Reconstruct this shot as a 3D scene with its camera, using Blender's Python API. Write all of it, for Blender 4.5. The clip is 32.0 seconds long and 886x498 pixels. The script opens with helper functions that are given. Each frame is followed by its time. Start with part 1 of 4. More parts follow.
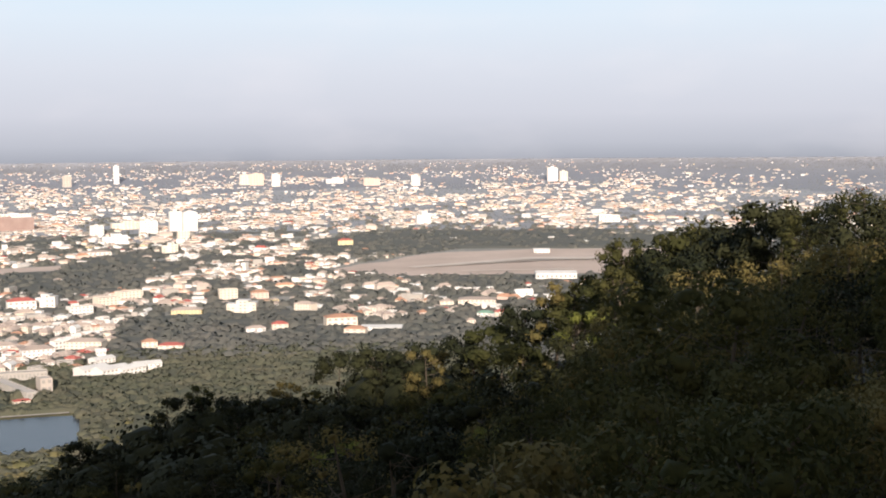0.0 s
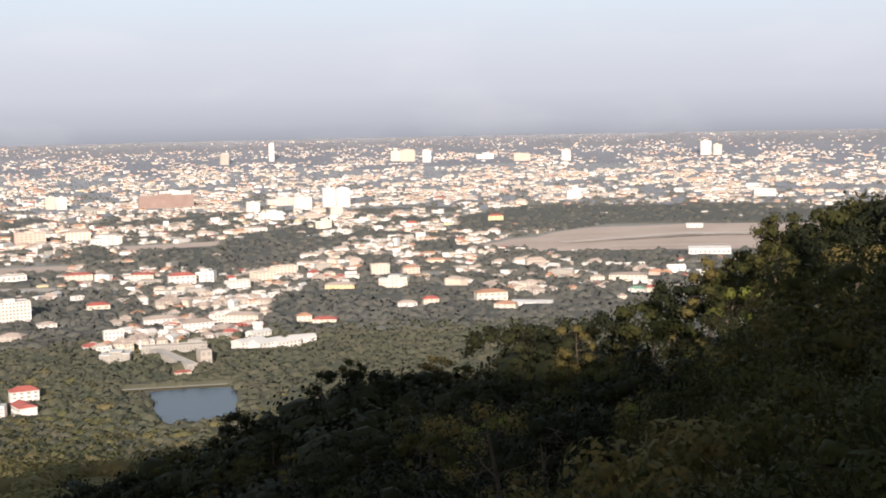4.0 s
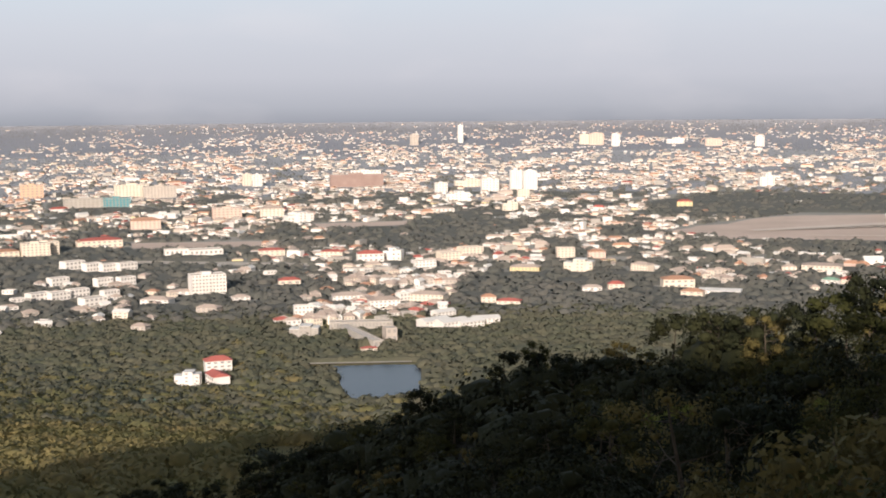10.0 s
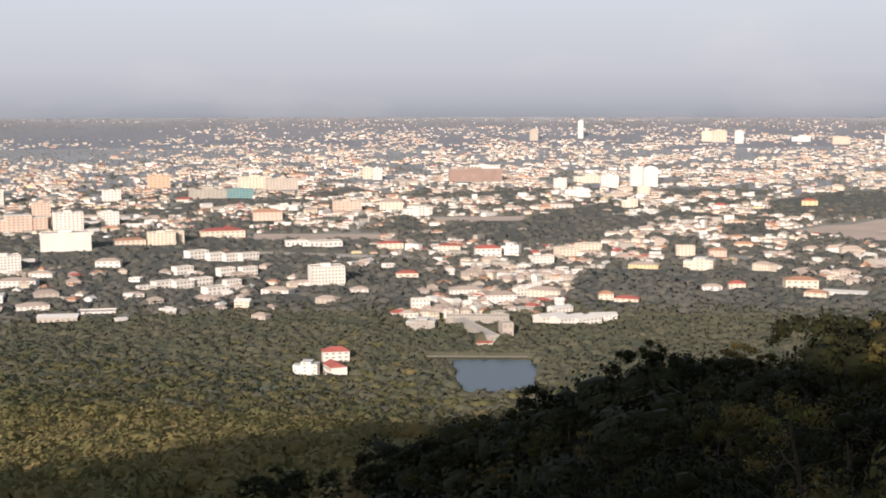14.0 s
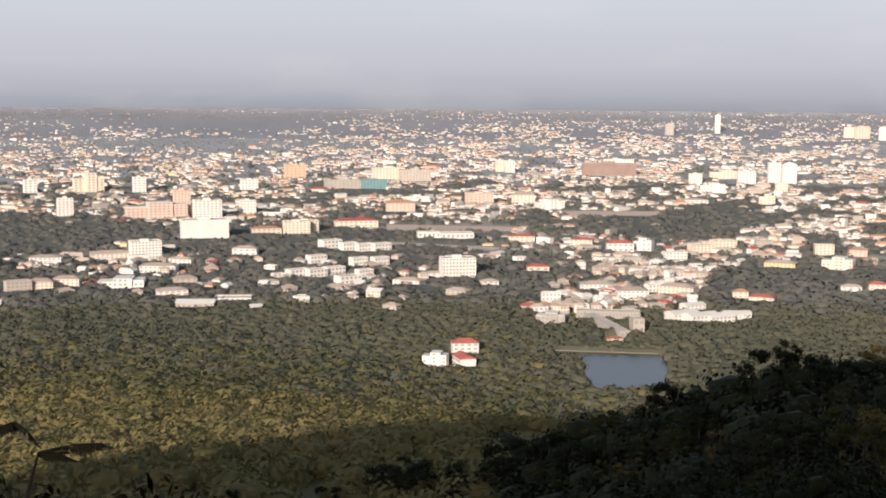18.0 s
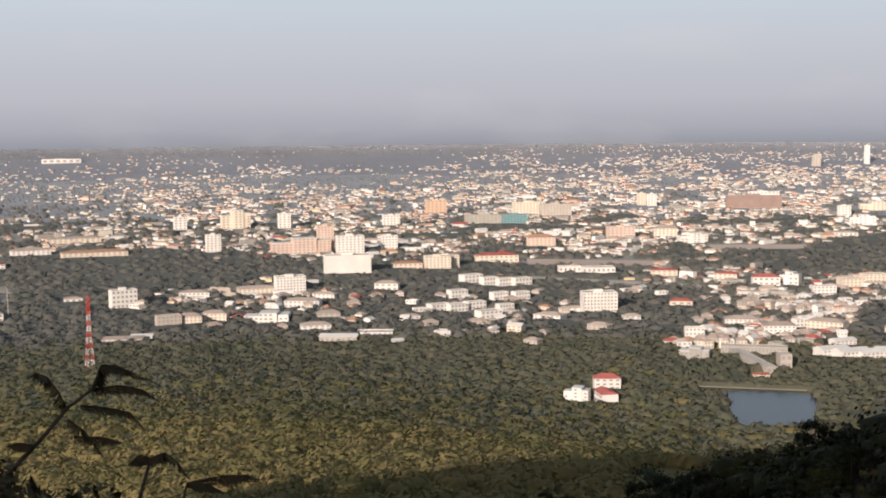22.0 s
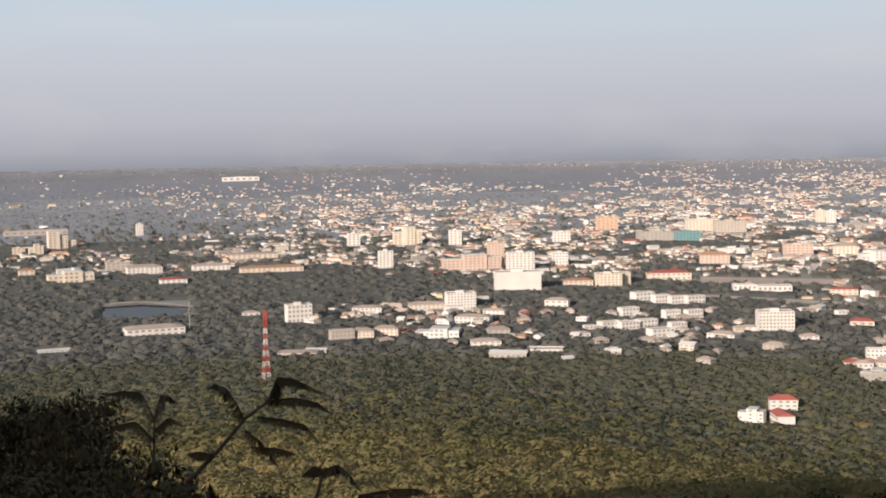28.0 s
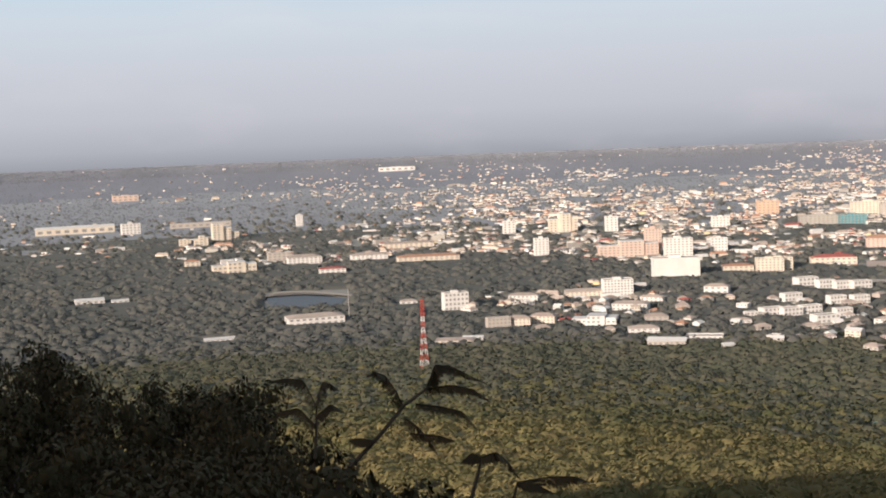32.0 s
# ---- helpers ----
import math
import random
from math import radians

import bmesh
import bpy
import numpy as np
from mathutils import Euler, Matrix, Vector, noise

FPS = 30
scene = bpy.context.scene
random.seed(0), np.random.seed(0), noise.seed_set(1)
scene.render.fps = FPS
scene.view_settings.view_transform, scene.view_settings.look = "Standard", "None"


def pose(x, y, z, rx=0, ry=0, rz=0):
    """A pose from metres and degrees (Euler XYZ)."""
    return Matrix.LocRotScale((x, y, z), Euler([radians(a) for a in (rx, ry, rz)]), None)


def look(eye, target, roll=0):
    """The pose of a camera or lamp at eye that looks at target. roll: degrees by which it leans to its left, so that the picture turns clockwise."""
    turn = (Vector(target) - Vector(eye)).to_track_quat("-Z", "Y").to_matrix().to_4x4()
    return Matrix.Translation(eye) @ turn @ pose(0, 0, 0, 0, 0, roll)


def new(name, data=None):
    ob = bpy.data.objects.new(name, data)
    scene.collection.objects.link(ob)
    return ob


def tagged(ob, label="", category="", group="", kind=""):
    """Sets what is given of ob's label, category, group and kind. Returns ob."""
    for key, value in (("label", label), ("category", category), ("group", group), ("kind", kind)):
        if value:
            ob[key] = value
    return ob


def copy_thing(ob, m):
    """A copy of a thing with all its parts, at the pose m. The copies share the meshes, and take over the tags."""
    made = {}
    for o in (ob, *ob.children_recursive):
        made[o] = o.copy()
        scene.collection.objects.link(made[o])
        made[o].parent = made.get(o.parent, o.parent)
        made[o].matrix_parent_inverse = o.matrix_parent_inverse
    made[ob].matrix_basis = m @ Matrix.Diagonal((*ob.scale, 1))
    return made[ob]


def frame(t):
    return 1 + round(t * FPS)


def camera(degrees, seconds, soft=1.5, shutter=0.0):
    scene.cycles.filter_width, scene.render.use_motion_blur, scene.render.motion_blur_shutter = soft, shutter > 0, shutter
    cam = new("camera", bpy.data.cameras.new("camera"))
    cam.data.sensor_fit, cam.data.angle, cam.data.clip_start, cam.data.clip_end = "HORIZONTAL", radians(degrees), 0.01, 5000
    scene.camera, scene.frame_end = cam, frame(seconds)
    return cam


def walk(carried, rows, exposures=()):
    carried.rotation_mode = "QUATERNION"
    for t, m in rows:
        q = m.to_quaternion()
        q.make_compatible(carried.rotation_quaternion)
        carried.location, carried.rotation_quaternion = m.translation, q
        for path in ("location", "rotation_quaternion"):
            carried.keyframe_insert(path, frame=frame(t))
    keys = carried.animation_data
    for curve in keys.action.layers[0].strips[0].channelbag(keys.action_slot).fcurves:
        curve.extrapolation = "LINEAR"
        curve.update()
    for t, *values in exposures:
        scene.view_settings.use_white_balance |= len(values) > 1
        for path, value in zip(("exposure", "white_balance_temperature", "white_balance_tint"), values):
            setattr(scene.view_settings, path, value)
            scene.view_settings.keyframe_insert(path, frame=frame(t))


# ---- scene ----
EYE = (0, 0, 180)
cam = camera(37.64, 32.0, soft=1.9)
PATH = [
    (0, 85.227, 0.462, -18.253),
    (0.5, 84.951, 0.801, -17.519),
    (1, 84.721, 1.072, -16.645),
    (1.5, 84.564, 1.138, -15.836),
    (2, 84.407, 1.085, -14.947),
    (2.5, 84.317, 0.991, -14.085),
    (3, 84.262, 1.005, -13.169),
    (3.5, 84.265, 1.104, -12.361),
    (5.5, 83.895, 1.194, -9.563),
    (6, 83.648, 1.240, -8.667),
    (6.5, 83.560, 1.179, -7.832),
    (7, 83.554, 1.205, -6.908),
    (7.5, 83.516, 1.082, -6.081),
    (8, 83.379, 1.051, -5.225),
    (8.5, 83.275, 0.804, -4.863),
    (9, 83.346, 0.695, -4.419),
    (9.5, 83.438, 0.557, -3.938),
    (10, 83.581, 0.511, -3.393),
    (10.5, 83.717, 0.362, -2.898),
    (11, 83.533, 0.365, -2.543),
    (11.5, 83.531, 0.698, -2.381),
    (12, 83.732, 0.439, -1.893),
    (12.5, 83.715, 0.011, -0.942),
    (13, 83.727, -0.030, 0.003),
    (13.5, 83.596, 0.033, 0.868),
    (14, 83.387, 0.095, 1.870),
    (14.5, 83.158, 0.214, 2.797),
    (15, 82.919, 0.309, 3.777),
    (15.5, 82.913, 0.337, 4.733),
    (17.5, 82.825, -0.037, 7.485),
    (18, 83.054, -0.363, 7.743),
    (18.5, 83.254, -0.240, 7.679),
    (19, 83.424, -0.392, 7.934),
    (19.5, 83.670, -0.310, 8.474),
    (20, 83.797, -0.309, 9.647),
    (20.5, 84.097, 0.007, 10.684),
    (21, 84.256, 0.368, 11.782),
    (21.5, 84.383, 0.541, 12.785),
    (22, 84.585, 0.530, 13.868),
    (22.5, 84.734, 0.526, 14.681),
    (23, 84.770, 0.552, 14.834),
    (23.5, 84.742, 0.572, 15.055),
    (24, 84.670, 0.589, 15.453),
    (24.5, 84.670, 0.595, 15.840),
    (26.5, 85.029, 0.911, 18.791),
    (27, 85.160, 0.843, 19.744),
    (27.5, 85.359, 0.913, 20.536),
    (28, 85.417, 0.940, 21.357),
    (28.5, 85.221, 0.900, 22.228),
    (29, 85.111, 1.026, 22.994),
    (29.5, 85.054, 1.331, 23.896),
    (30, 84.913, 1.743, 24.846),
    (30.5, 84.807, 1.766, 25.620),
    (31, 84.914, 1.775, 26.473),
    (31.5, 85.135, 1.924, 27.270),
    (32, 85.056, 2.202, 28.127),
]
walk(cam, [(t, pose(*EYE, a, b, c)) for t, a, b, c in PATH], [(0, 0.46, 6500, 11), (3, 0.44, 6500, 11), (9, 0.28, 6550, 11), (14, 0.24, 6600, 12), (18, 0.20, 6600, 12), (21, 0.03, 6600, 12), (25, 0.03, 6600, 12), (28, 0.04, 6600, 12), (32, 0.16, 6550, 11)])

# ---- sky and sun ----
SUN_AZ, SUN_EL = 194, 17.5  # degrees clockwise from the way ahead (+y), degrees up
world = bpy.data.worlds.new("sky")
scene.world = world
world.use_nodes = True
wn = world.node_tree
sky = wn.nodes.new("ShaderNodeTexSky")
sky.sky_type, sky.sun_disc = "NISHITA", False
sky.sun_elevation, sky.sun_rotation = radians(SUN_EL), radians(SUN_AZ)
sky.dust_density, sky.air_density = 2.0, 1.0
wn.links.new(sky.outputs[0], wn.nodes["Background"].inputs[0])
wn.nodes["Background"].inputs[1].default_value = 0.075
sun = new("sun", bpy.data.lights.new("sun", "SUN"))
sun.data.energy, sun.data.angle, sun.data.color = 4.7, radians(0.6), (1.0, 0.885, 0.785)
sa, se = radians(SUN_AZ), radians(SUN_EL)
sun.matrix_world = look((math.sin(sa) * math.cos(se) * 900, math.cos(sa) * math.cos(se) * 900, math.sin(se) * 900), (0, 0, 0))


# ---- materials ----
def nodes(name, rough=0.8):
    m = bpy.data.materials.new(name)
    m.use_nodes = True
    b = m.node_tree.nodes["Principled BSDF"]
    b.inputs["Roughness"].default_value = rough
    b.inputs["Specular IOR Level"].default_value = 0.2
    return m, m.node_tree, b


def mottled(name, a, b, scale, fine=0.0, rough=0.85, island=0.0, bump=0.0, obj=0.0, cell=0.0):
    """Two colours mixed by two noises at real size, and a little by piece."""
    m, t, p = nodes(name, rough)
    geo = t.nodes.new("ShaderNodeNewGeometry")
    n1 = t.nodes.new("ShaderNodeTexNoise")
    n1.inputs["Scale"].default_value, n1.inputs["Detail"].default_value = 1 / scale, 4
    t.links.new(geo.outputs["Position"], n1.inputs["Vector"])
    f = t.nodes.new("ShaderNodeMapRange")
    f.inputs["From Min"].default_value, f.inputs["From Max"].default_value = 0.3, 0.7
    t.links.new(n1.outputs["Fac"], f.inputs["Value"])
    out = f.outputs[0]
    for source, amount in (("cell", 0.36 if cell else 0), ("fine", fine), ("island", island), ("object", obj)):
        if not amount:
            continue
        if source == "cell":  # a tone of its own for each crown
            vo = t.nodes.new("ShaderNodeTexVoronoi")
            vo.inputs["Scale"].default_value = 1 / cell
            t.links.new(geo.outputs["Position"], vo.inputs["Vector"])
            sep = t.nodes.new("ShaderNodeSeparateColor")
            t.links.new(vo.outputs["Color"], sep.inputs[0])
            value = sep.outputs[0]
        elif source == "fine":
            n2 = t.nodes.new("ShaderNodeTexNoise")
            n2.inputs["Scale"].default_value, n2.inputs["Detail"].default_value = 9 / scale, 5
            t.links.new(geo.outputs["Position"], n2.inputs["Vector"])
            value = n2.outputs["Fac"]
        elif source == "island":
            value = geo.outputs["Random Per Island"]
        else:
            value = t.nodes.new("ShaderNodeObjectInfo").outputs["Random"]
        mx = t.nodes.new("ShaderNodeMix")
        mx.inputs[0].default_value = amount
        t.links.new(out, mx.inputs[2])
        t.links.new(value, mx.inputs[3])
        out = mx.outputs[0]
    c = t.nodes.new("ShaderNodeMix")
    c.data_type = "RGBA"
    c.inputs[6].default_value, c.inputs[7].default_value = (*a, 1), (*b, 1)
    t.links.new(out, c.inputs[0])
    t.links.new(c.outputs[2], p.inputs["Base Color"])
    if bump:
        bm = t.nodes.new("ShaderNodeBump")
        bm.inputs["Strength"].default_value, bm.inputs["Distance"].default_value = 0.5, bump
        t.links.new(out, bm.inputs["Height"])
        t.links.new(bm.outputs[0], p.inputs["Normal"])
    return m


def leafy(m, share=0.28):
    """Let sunlight through the leaves."""
    t = m.node_tree
    p, out = t.nodes["Principled BSDF"], t.nodes["Material Output"]
    thin = t.nodes.new("ShaderNodeBsdfTranslucent")
    both = t.nodes.new("ShaderNodeMixShader")
    both.inputs[0].default_value = share
    t.links.new(p.inputs["Base Color"].links[0].from_socket, thin.inputs["Color"])
    t.links.new(p.outputs[0], both.inputs[1])
    t.links.new(thin.outputs[0], both.inputs[2])
    t.links.new(both.outputs[0], out.inputs["Surface"])
    return m


WALL = {
    "white": mottled("white_render", (0.65, 0.61, 0.57), (0.85, 0.80, 0.75), 14, 0.4, obj=0.3),
    "cream": mottled("cream_render", (0.62, 0.52, 0.42), (0.80, 0.70, 0.58), 14, 0.4, obj=0.3),
    "tan": mottled("tan_render", (0.40, 0.345, 0.30), (0.57, 0.50, 0.44), 14, 0.4, obj=0.3),
    "pink": mottled("pink_render", (0.55, 0.40, 0.33), (0.74, 0.56, 0.47), 14, 0.4, obj=0.3),
    "yellow": mottled("yellow_render", (0.62, 0.50, 0.27), (0.74, 0.62, 0.36), 14, 0.4, obj=0.3),
    "orange": mottled("orange_render", (0.60, 0.38, 0.26), (0.72, 0.48, 0.34), 14, 0.4, obj=0.3),
    "grey": mottled("weathered_concrete", (0.32, 0.295, 0.265), (0.48, 0.44, 0.395), 10, 0.5, obj=0.2),
    "brown": mottled("brown_cladding", (0.26, 0.18, 0.16), (0.34, 0.25, 0.22), 12, 0.4),
    "teal": mottled("teal_cladding", (0.09, 0.23, 0.26), (0.14, 0.31, 0.34), 10, 0.4),
    "red": mottled("red_paint", (0.50, 0.09, 0.08), (0.62, 0.14, 0.12), 8, 0.4),
}
ROOF = {
    "flat": mottled("pale_roof_deck", (0.42, 0.38, 0.34), (0.66, 0.60, 0.54), 8, 0.5, obj=0.5),
    "tan": mottled("pale_roof_sheet", (0.36, 0.29, 0.25), (0.57, 0.47, 0.40), 8, 0.5, obj=0.5),
    "red": mottled("red_roof_tile", (0.38, 0.10, 0.085), (0.52, 0.17, 0.14), 5, 0.5, obj=0.3),
    "orange": mottled("orange_roof_tile", (0.38, 0.20, 0.13), (0.54, 0.32, 0.22), 5, 0.5, obj=0.3),
    "green": mottled("green_roof_sheet", (0.18, 0.32, 0.24), (0.26, 0.42, 0.32), 5, 0.5),
    "white": mottled("white_roof_sheet", (0.60, 0.58, 0.55), (0.80, 0.78, 0.74), 8, 0.4, obj=0.3),
}
# paler than clear panes: the haze before them is put into the colour
GLASS, _, _g = nodes("hazed_window_glass", 0.15)
_g.inputs["Base Color"].default_value, _g.inputs["Specular IOR Level"].default_value = (0.33, 0.31, 0.29, 1), 0.4
GROUND = mottled("dry_ground", (0.230, 0.226, 0.198), (0.370, 0.345, 0.310), 90, 0.4)
# distance haze put into the ground colour, duller where the rim tilts sunward
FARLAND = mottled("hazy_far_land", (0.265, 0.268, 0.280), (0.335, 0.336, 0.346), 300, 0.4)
FARRISE = mottled("hazed_far_rise", (0.195, 0.203, 0.232), (0.255, 0.262, 0.290), 300, 0.4)
# leaf litter with the shade of the woods put into its colour
SHADED_LITTER = mottled("shaded_leaf_litter", (0.012, 0.010, 0.006), (0.032, 0.025, 0.014), 5, 0.5)
UNDER = mottled("undergrowth", (0.140, 0.152, 0.072), (0.260, 0.210, 0.116), 30, 0.4, bump=0.6)
FIELD = mottled("dry_grass_field", (0.45, 0.345, 0.28), (0.64, 0.51, 0.43), 90, 0.5)
STRIP = mottled("worn_strip", (0.56, 0.47, 0.40), (0.70, 0.60, 0.52), 40, 0.5)
PALE = mottled("pale_concrete", (0.42, 0.37, 0.31), (0.56, 0.50, 0.43), 30, 0.5)
# leaf tones by stretch: haze is put into MID and PARK below
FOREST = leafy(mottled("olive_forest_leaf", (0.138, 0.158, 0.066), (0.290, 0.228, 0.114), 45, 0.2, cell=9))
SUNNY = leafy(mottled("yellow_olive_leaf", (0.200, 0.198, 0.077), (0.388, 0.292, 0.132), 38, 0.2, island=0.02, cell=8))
MID = leafy(mottled("hazed_green_leaf", (0.126, 0.141, 0.092), (0.212, 0.191, 0.132), 55, 0.2, cell=11))
# far leaves, blue-grey put in for haze
FAR = mottled("hazed_far_leaf", (0.180, 0.186, 0.198), (0.240, 0.242, 0.254), 140, 0.3)
PARK = leafy(mottled("hazed_park_leaf", (0.148, 0.157, 0.138), (0.222, 0.208, 0.180), 60, 0.3, cell=26))
# ridge leaves: shade put into this tone, sun into the lighter two below
RIDGE = mottled("shaded_ridge_leaf", (0.009, 0.014, 0.006), (0.038, 0.038, 0.014), 5, 0.25, island=0.10, obj=0.45)
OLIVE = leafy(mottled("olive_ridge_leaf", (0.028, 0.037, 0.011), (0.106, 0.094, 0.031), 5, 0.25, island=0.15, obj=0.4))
DRY = leafy(mottled("sunlit_dry_leaf", (0.080, 0.076, 0.026), (0.25, 0.186, 0.066), 4, 0.3, island=0.4, obj=0.3))
BARK = mottled("bark", (0.06, 0.045, 0.03), (0.15, 0.12, 0.09), 0.6, 0.5)
DARKLEAF = mottled("dark_shrub_leaf", (0.034, 0.036, 0.016), (0.150, 0.104, 0.050), 1.2, 0.3, island=0.35)
BUSH = leafy(mottled("fresh_green_leaf", (0.016, 0.040, 0.012), (0.050, 0.085, 0.028), 1.0, 0.3, island=0.3))
# sun put into the leaf colour, for crowns that stand in shade
YELLOW = leafy(mottled("sunlit_green_leaf", (0.120, 0.150, 0.030), (0.300, 0.290, 0.070), 3, 0.3, island=0.35))
FROND = mottled("brown_frond", (0.05, 0.035, 0.02), (0.10, 0.07, 0.035), 1, 0.3, island=0.4)
WATER = mottled("lake_water", (0.036, 0.048, 0.072), (0.052, 0.066, 0.092), 22, 0.4, rough=0.22, bump=0.25)
WATER.node_tree.nodes["Principled BSDF"].inputs["Specular IOR Level"].default_value = 0.16
POND = mottled("dark_pond_water", (0.012, 0.016, 0.024), (0.024, 0.029, 0.038), 22, 0.4, rough=0.3, bump=0.25)
POND.node_tree.nodes["Principled BSDF"].inputs["Specular IOR Level"].default_value = 0.08
STEEL_RED = mottled("red_mast_paint", (0.50, 0.07, 0.05), (0.60, 0.11, 0.08), 4, 0.3)
STEEL_WHITE = mottled("white_mast_paint", (0.70, 0.68, 0.65), (0.82, 0.80, 0.77), 4, 0.3)
STEEL = mottled("grey_steel", (0.32, 0.31, 0.30), (0.45, 0.43, 0.41), 3, 0.3)


def air(name):
    """The hazy sky behind the plain, by height."""
    m = bpy.data.materials.new(name)
    m.use_nodes = True
    t = m.node_tree
    t.nodes.clear()
    geo = t.nodes.new("ShaderNodeNewGeometry")
    sep = t.nodes.new("ShaderNodeSeparateXYZ")
    t.links.new(geo.outputs["Position"], sep.inputs[0])
    cloud = t.nodes.new("ShaderNodeTexNoise")
    cloud.inputs["Scale"].default_value, cloud.inputs["Detail"].default_value = 1 / 700, 4
    squash = t.nodes.new("ShaderNodeVectorMath")
    squash.operation = "MULTIPLY"
    squash.inputs[1].default_value = (1, 1, 2.6)
    t.links.new(geo.outputs["Position"], squash.inputs[0])
    t.links.new(squash.outputs[0], cloud.inputs["Vector"])
    h = t.nodes.new("ShaderNodeMapRange")
    h.inputs["From Min"].default_value, h.inputs["From Max"].default_value = 90, 820
    t.links.new(sep.outputs[2], h.inputs["Value"])
    ramp = t.nodes.new("ShaderNodeValToRGB")
    r = ramp.color_ramp
    stops = [(0.0, (0.27, 0.285, 0.325)), (0.05, (0.325, 0.34, 0.385)), (0.11, (0.39, 0.405, 0.455)), (0.26, (0.48, 0.495, 0.55)),
             (0.5, (0.53, 0.56, 0.62)), (0.75, (0.55, 0.62, 0.69)), (1.0, (0.50, 0.63, 0.73))]
    while len(r.elements) < len(stops):
        r.elements.new(0.5)
    for e, (p, c) in zip(r.elements, stops):
        e.position, e.color = p, (*c, 1)
    t.links.new(h.outputs[0], ramp.inputs[0])
    puff = t.nodes.new("ShaderNodeMapRange")
    puff.inputs["From Min"].default_value, puff.inputs["From Max"].default_value = 0.52, 0.80
    puff.inputs["To Max"].default_value = 0.22
    t.links.new(cloud.outputs["Fac"], puff.inputs["Value"])
    mx = t.nodes.new("ShaderNodeMix")
    mx.data_type = "RGBA"
    mx.inputs[7].default_value = (0.72, 0.68, 0.70, 1)
    t.links.new(puff.outputs[0], mx.inputs[0])
    t.links.new(ramp.outputs[0], mx.inputs[6])
    em = t.nodes.new("ShaderNodeEmission")
    t.links.new(mx.outputs[2], em.inputs[0])
    out = t.nodes.new("ShaderNodeOutputMaterial")
    t.links.new(em.outputs[0], out.inputs[0])
    return m


AIR = air("hazy_sky")


# ---- building blocks ----
def mesh(name, verts, faces, material, smooth=False):
    me = bpy.data.meshes.new(name)
    me.from_pydata([tuple(v) for v in verts], [], faces)
    me.materials.append(material)
    if smooth:
        me.polygons.foreach_set("use_smooth", [True] * len(me.polygons))
    me.update()
    return me


def part(name, me, parent, m=None, label=""):
    ob = new(name, me)
    ob.parent = parent
    if m is not None:
        ob.matrix_basis = m
    return tagged(ob, label) if label else ob


def spot(az, r, lift=0.0):
    a = radians(az)
    x, y = r * math.sin(a), r * math.cos(a)
    return x, y, ground(x, y) + lift


def box(x0, x1, y0, y1, z0, z1):
    v = [(x, y, z) for z in (z0, z1) for x, y in ((x0, y0), (x1, y0), (x1, y1), (x0, y1))]
    f = [(0, 3, 2, 1), (4, 5, 6, 7), (0, 1, 5, 4), (1, 2, 6, 5), (2, 3, 7, 6), (3, 0, 4, 7)]
    return v, f


def joined(*pieces):
    v, f = [], []
    for pv, pf in pieces:
        n = len(v)
        v += pv
        f += [tuple(i + n for i in q) for q in pf]
    return v, f


CREST_AZ = [-60, -46, -40, -37, -33, -30, -26, -20, -16, -8, -4, 1.3, 6, 12.5, 16, 19, 21.6, 25, 28.5, 33, 37, 45]
CREST_DEP = [9, 9.4, 10.6, 11.0, 13.2, 14.6, 16.2, 17.8, 17.6, 15.8, 15.3, 13.2, 11.0, 10.0, 9.0, 9.2, 7.7, 5.6, 4.2, 3.1, 1.6, 0.5]


def crest_at(az):
    return float(np.interp(az, [-60, -30, -20, -16, 37, 45], [44, 48, 120, 287, 65, 60]))


def ground(x, y):
    """Height of the ground: a plain that lifts to far hills, a foothill, and the wooded mountain round the eye."""
    r = math.hypot(x, y)
    az = math.degrees(math.atan2(x, y))
    z = 0.0
    if r > 3200:
        z = 180 * (1 - r / (3200 - 1700 * math.log(max(1 - (r - 3200) / 1700, 4e-5))))
    front = min(max((75 - abs(az)) / 25, 0), 1)
    reach = float(np.interp(az, [-26, 2], [1100, 700]))
    foot = min(85 * (max(reach - r, 0) / (reach - 350)) ** 1.5, 100)
    crest = crest_at(az)
    top = 180 - crest * math.tan(math.radians(float(np.interp(az, CREST_AZ, CREST_DEP)))) - 6.5
    if r < crest:
        near = top + (178.2 - top) * (1 - r / crest) ** 2
    else:
        near = top * math.exp(-(r - crest) / 110)
    z += front * max(near, foot if az < 20 else foot * max(1 - (az - 20) / 10, 0))
    if front < 1:
        s = -y
        # unseen slope, its profile by x shaped to shade or free the ridge
        back = 178.2 + min(s, 240) * float(np.interp(x, [-245, -195, -150, -66, -60, -55, -50, -46, -40, -15], [0.24, 0.37, 0.43, 0.45, 0.33, 0.30, 0.40, 0.37, 0.28, 0.19])) if s > 0 else 178.2 * math.exp(-max(r - 60, 0) / 300)
        back *= math.exp(-max(r - 500, 0) / 900)
        z += (1 - front) * back
    return z


def skyline(az):
    """How far below the level the tree tops of the ridge stand, by bearing."""
    return float(np.interp(az, [-20, -10.4, -4.2, -1.4, 1.3, 6.1, 9.6, 12.5, 16, 18.6, 19.8, 21.6, 23.6, 25, 27, 28.5, 30.9, 33.2, 35, 36.2, 38, 45],
                           [17, 16.1, 15.0, 13.7, 12.8, 10.5, 10.4, 9.5, 8.4, 9.1, 8.4, 7.3, 6.2, 5.2, 4.1, 3.7, 3.3, 2.6, 2.4, 1.6, 0.8, 0.5]))



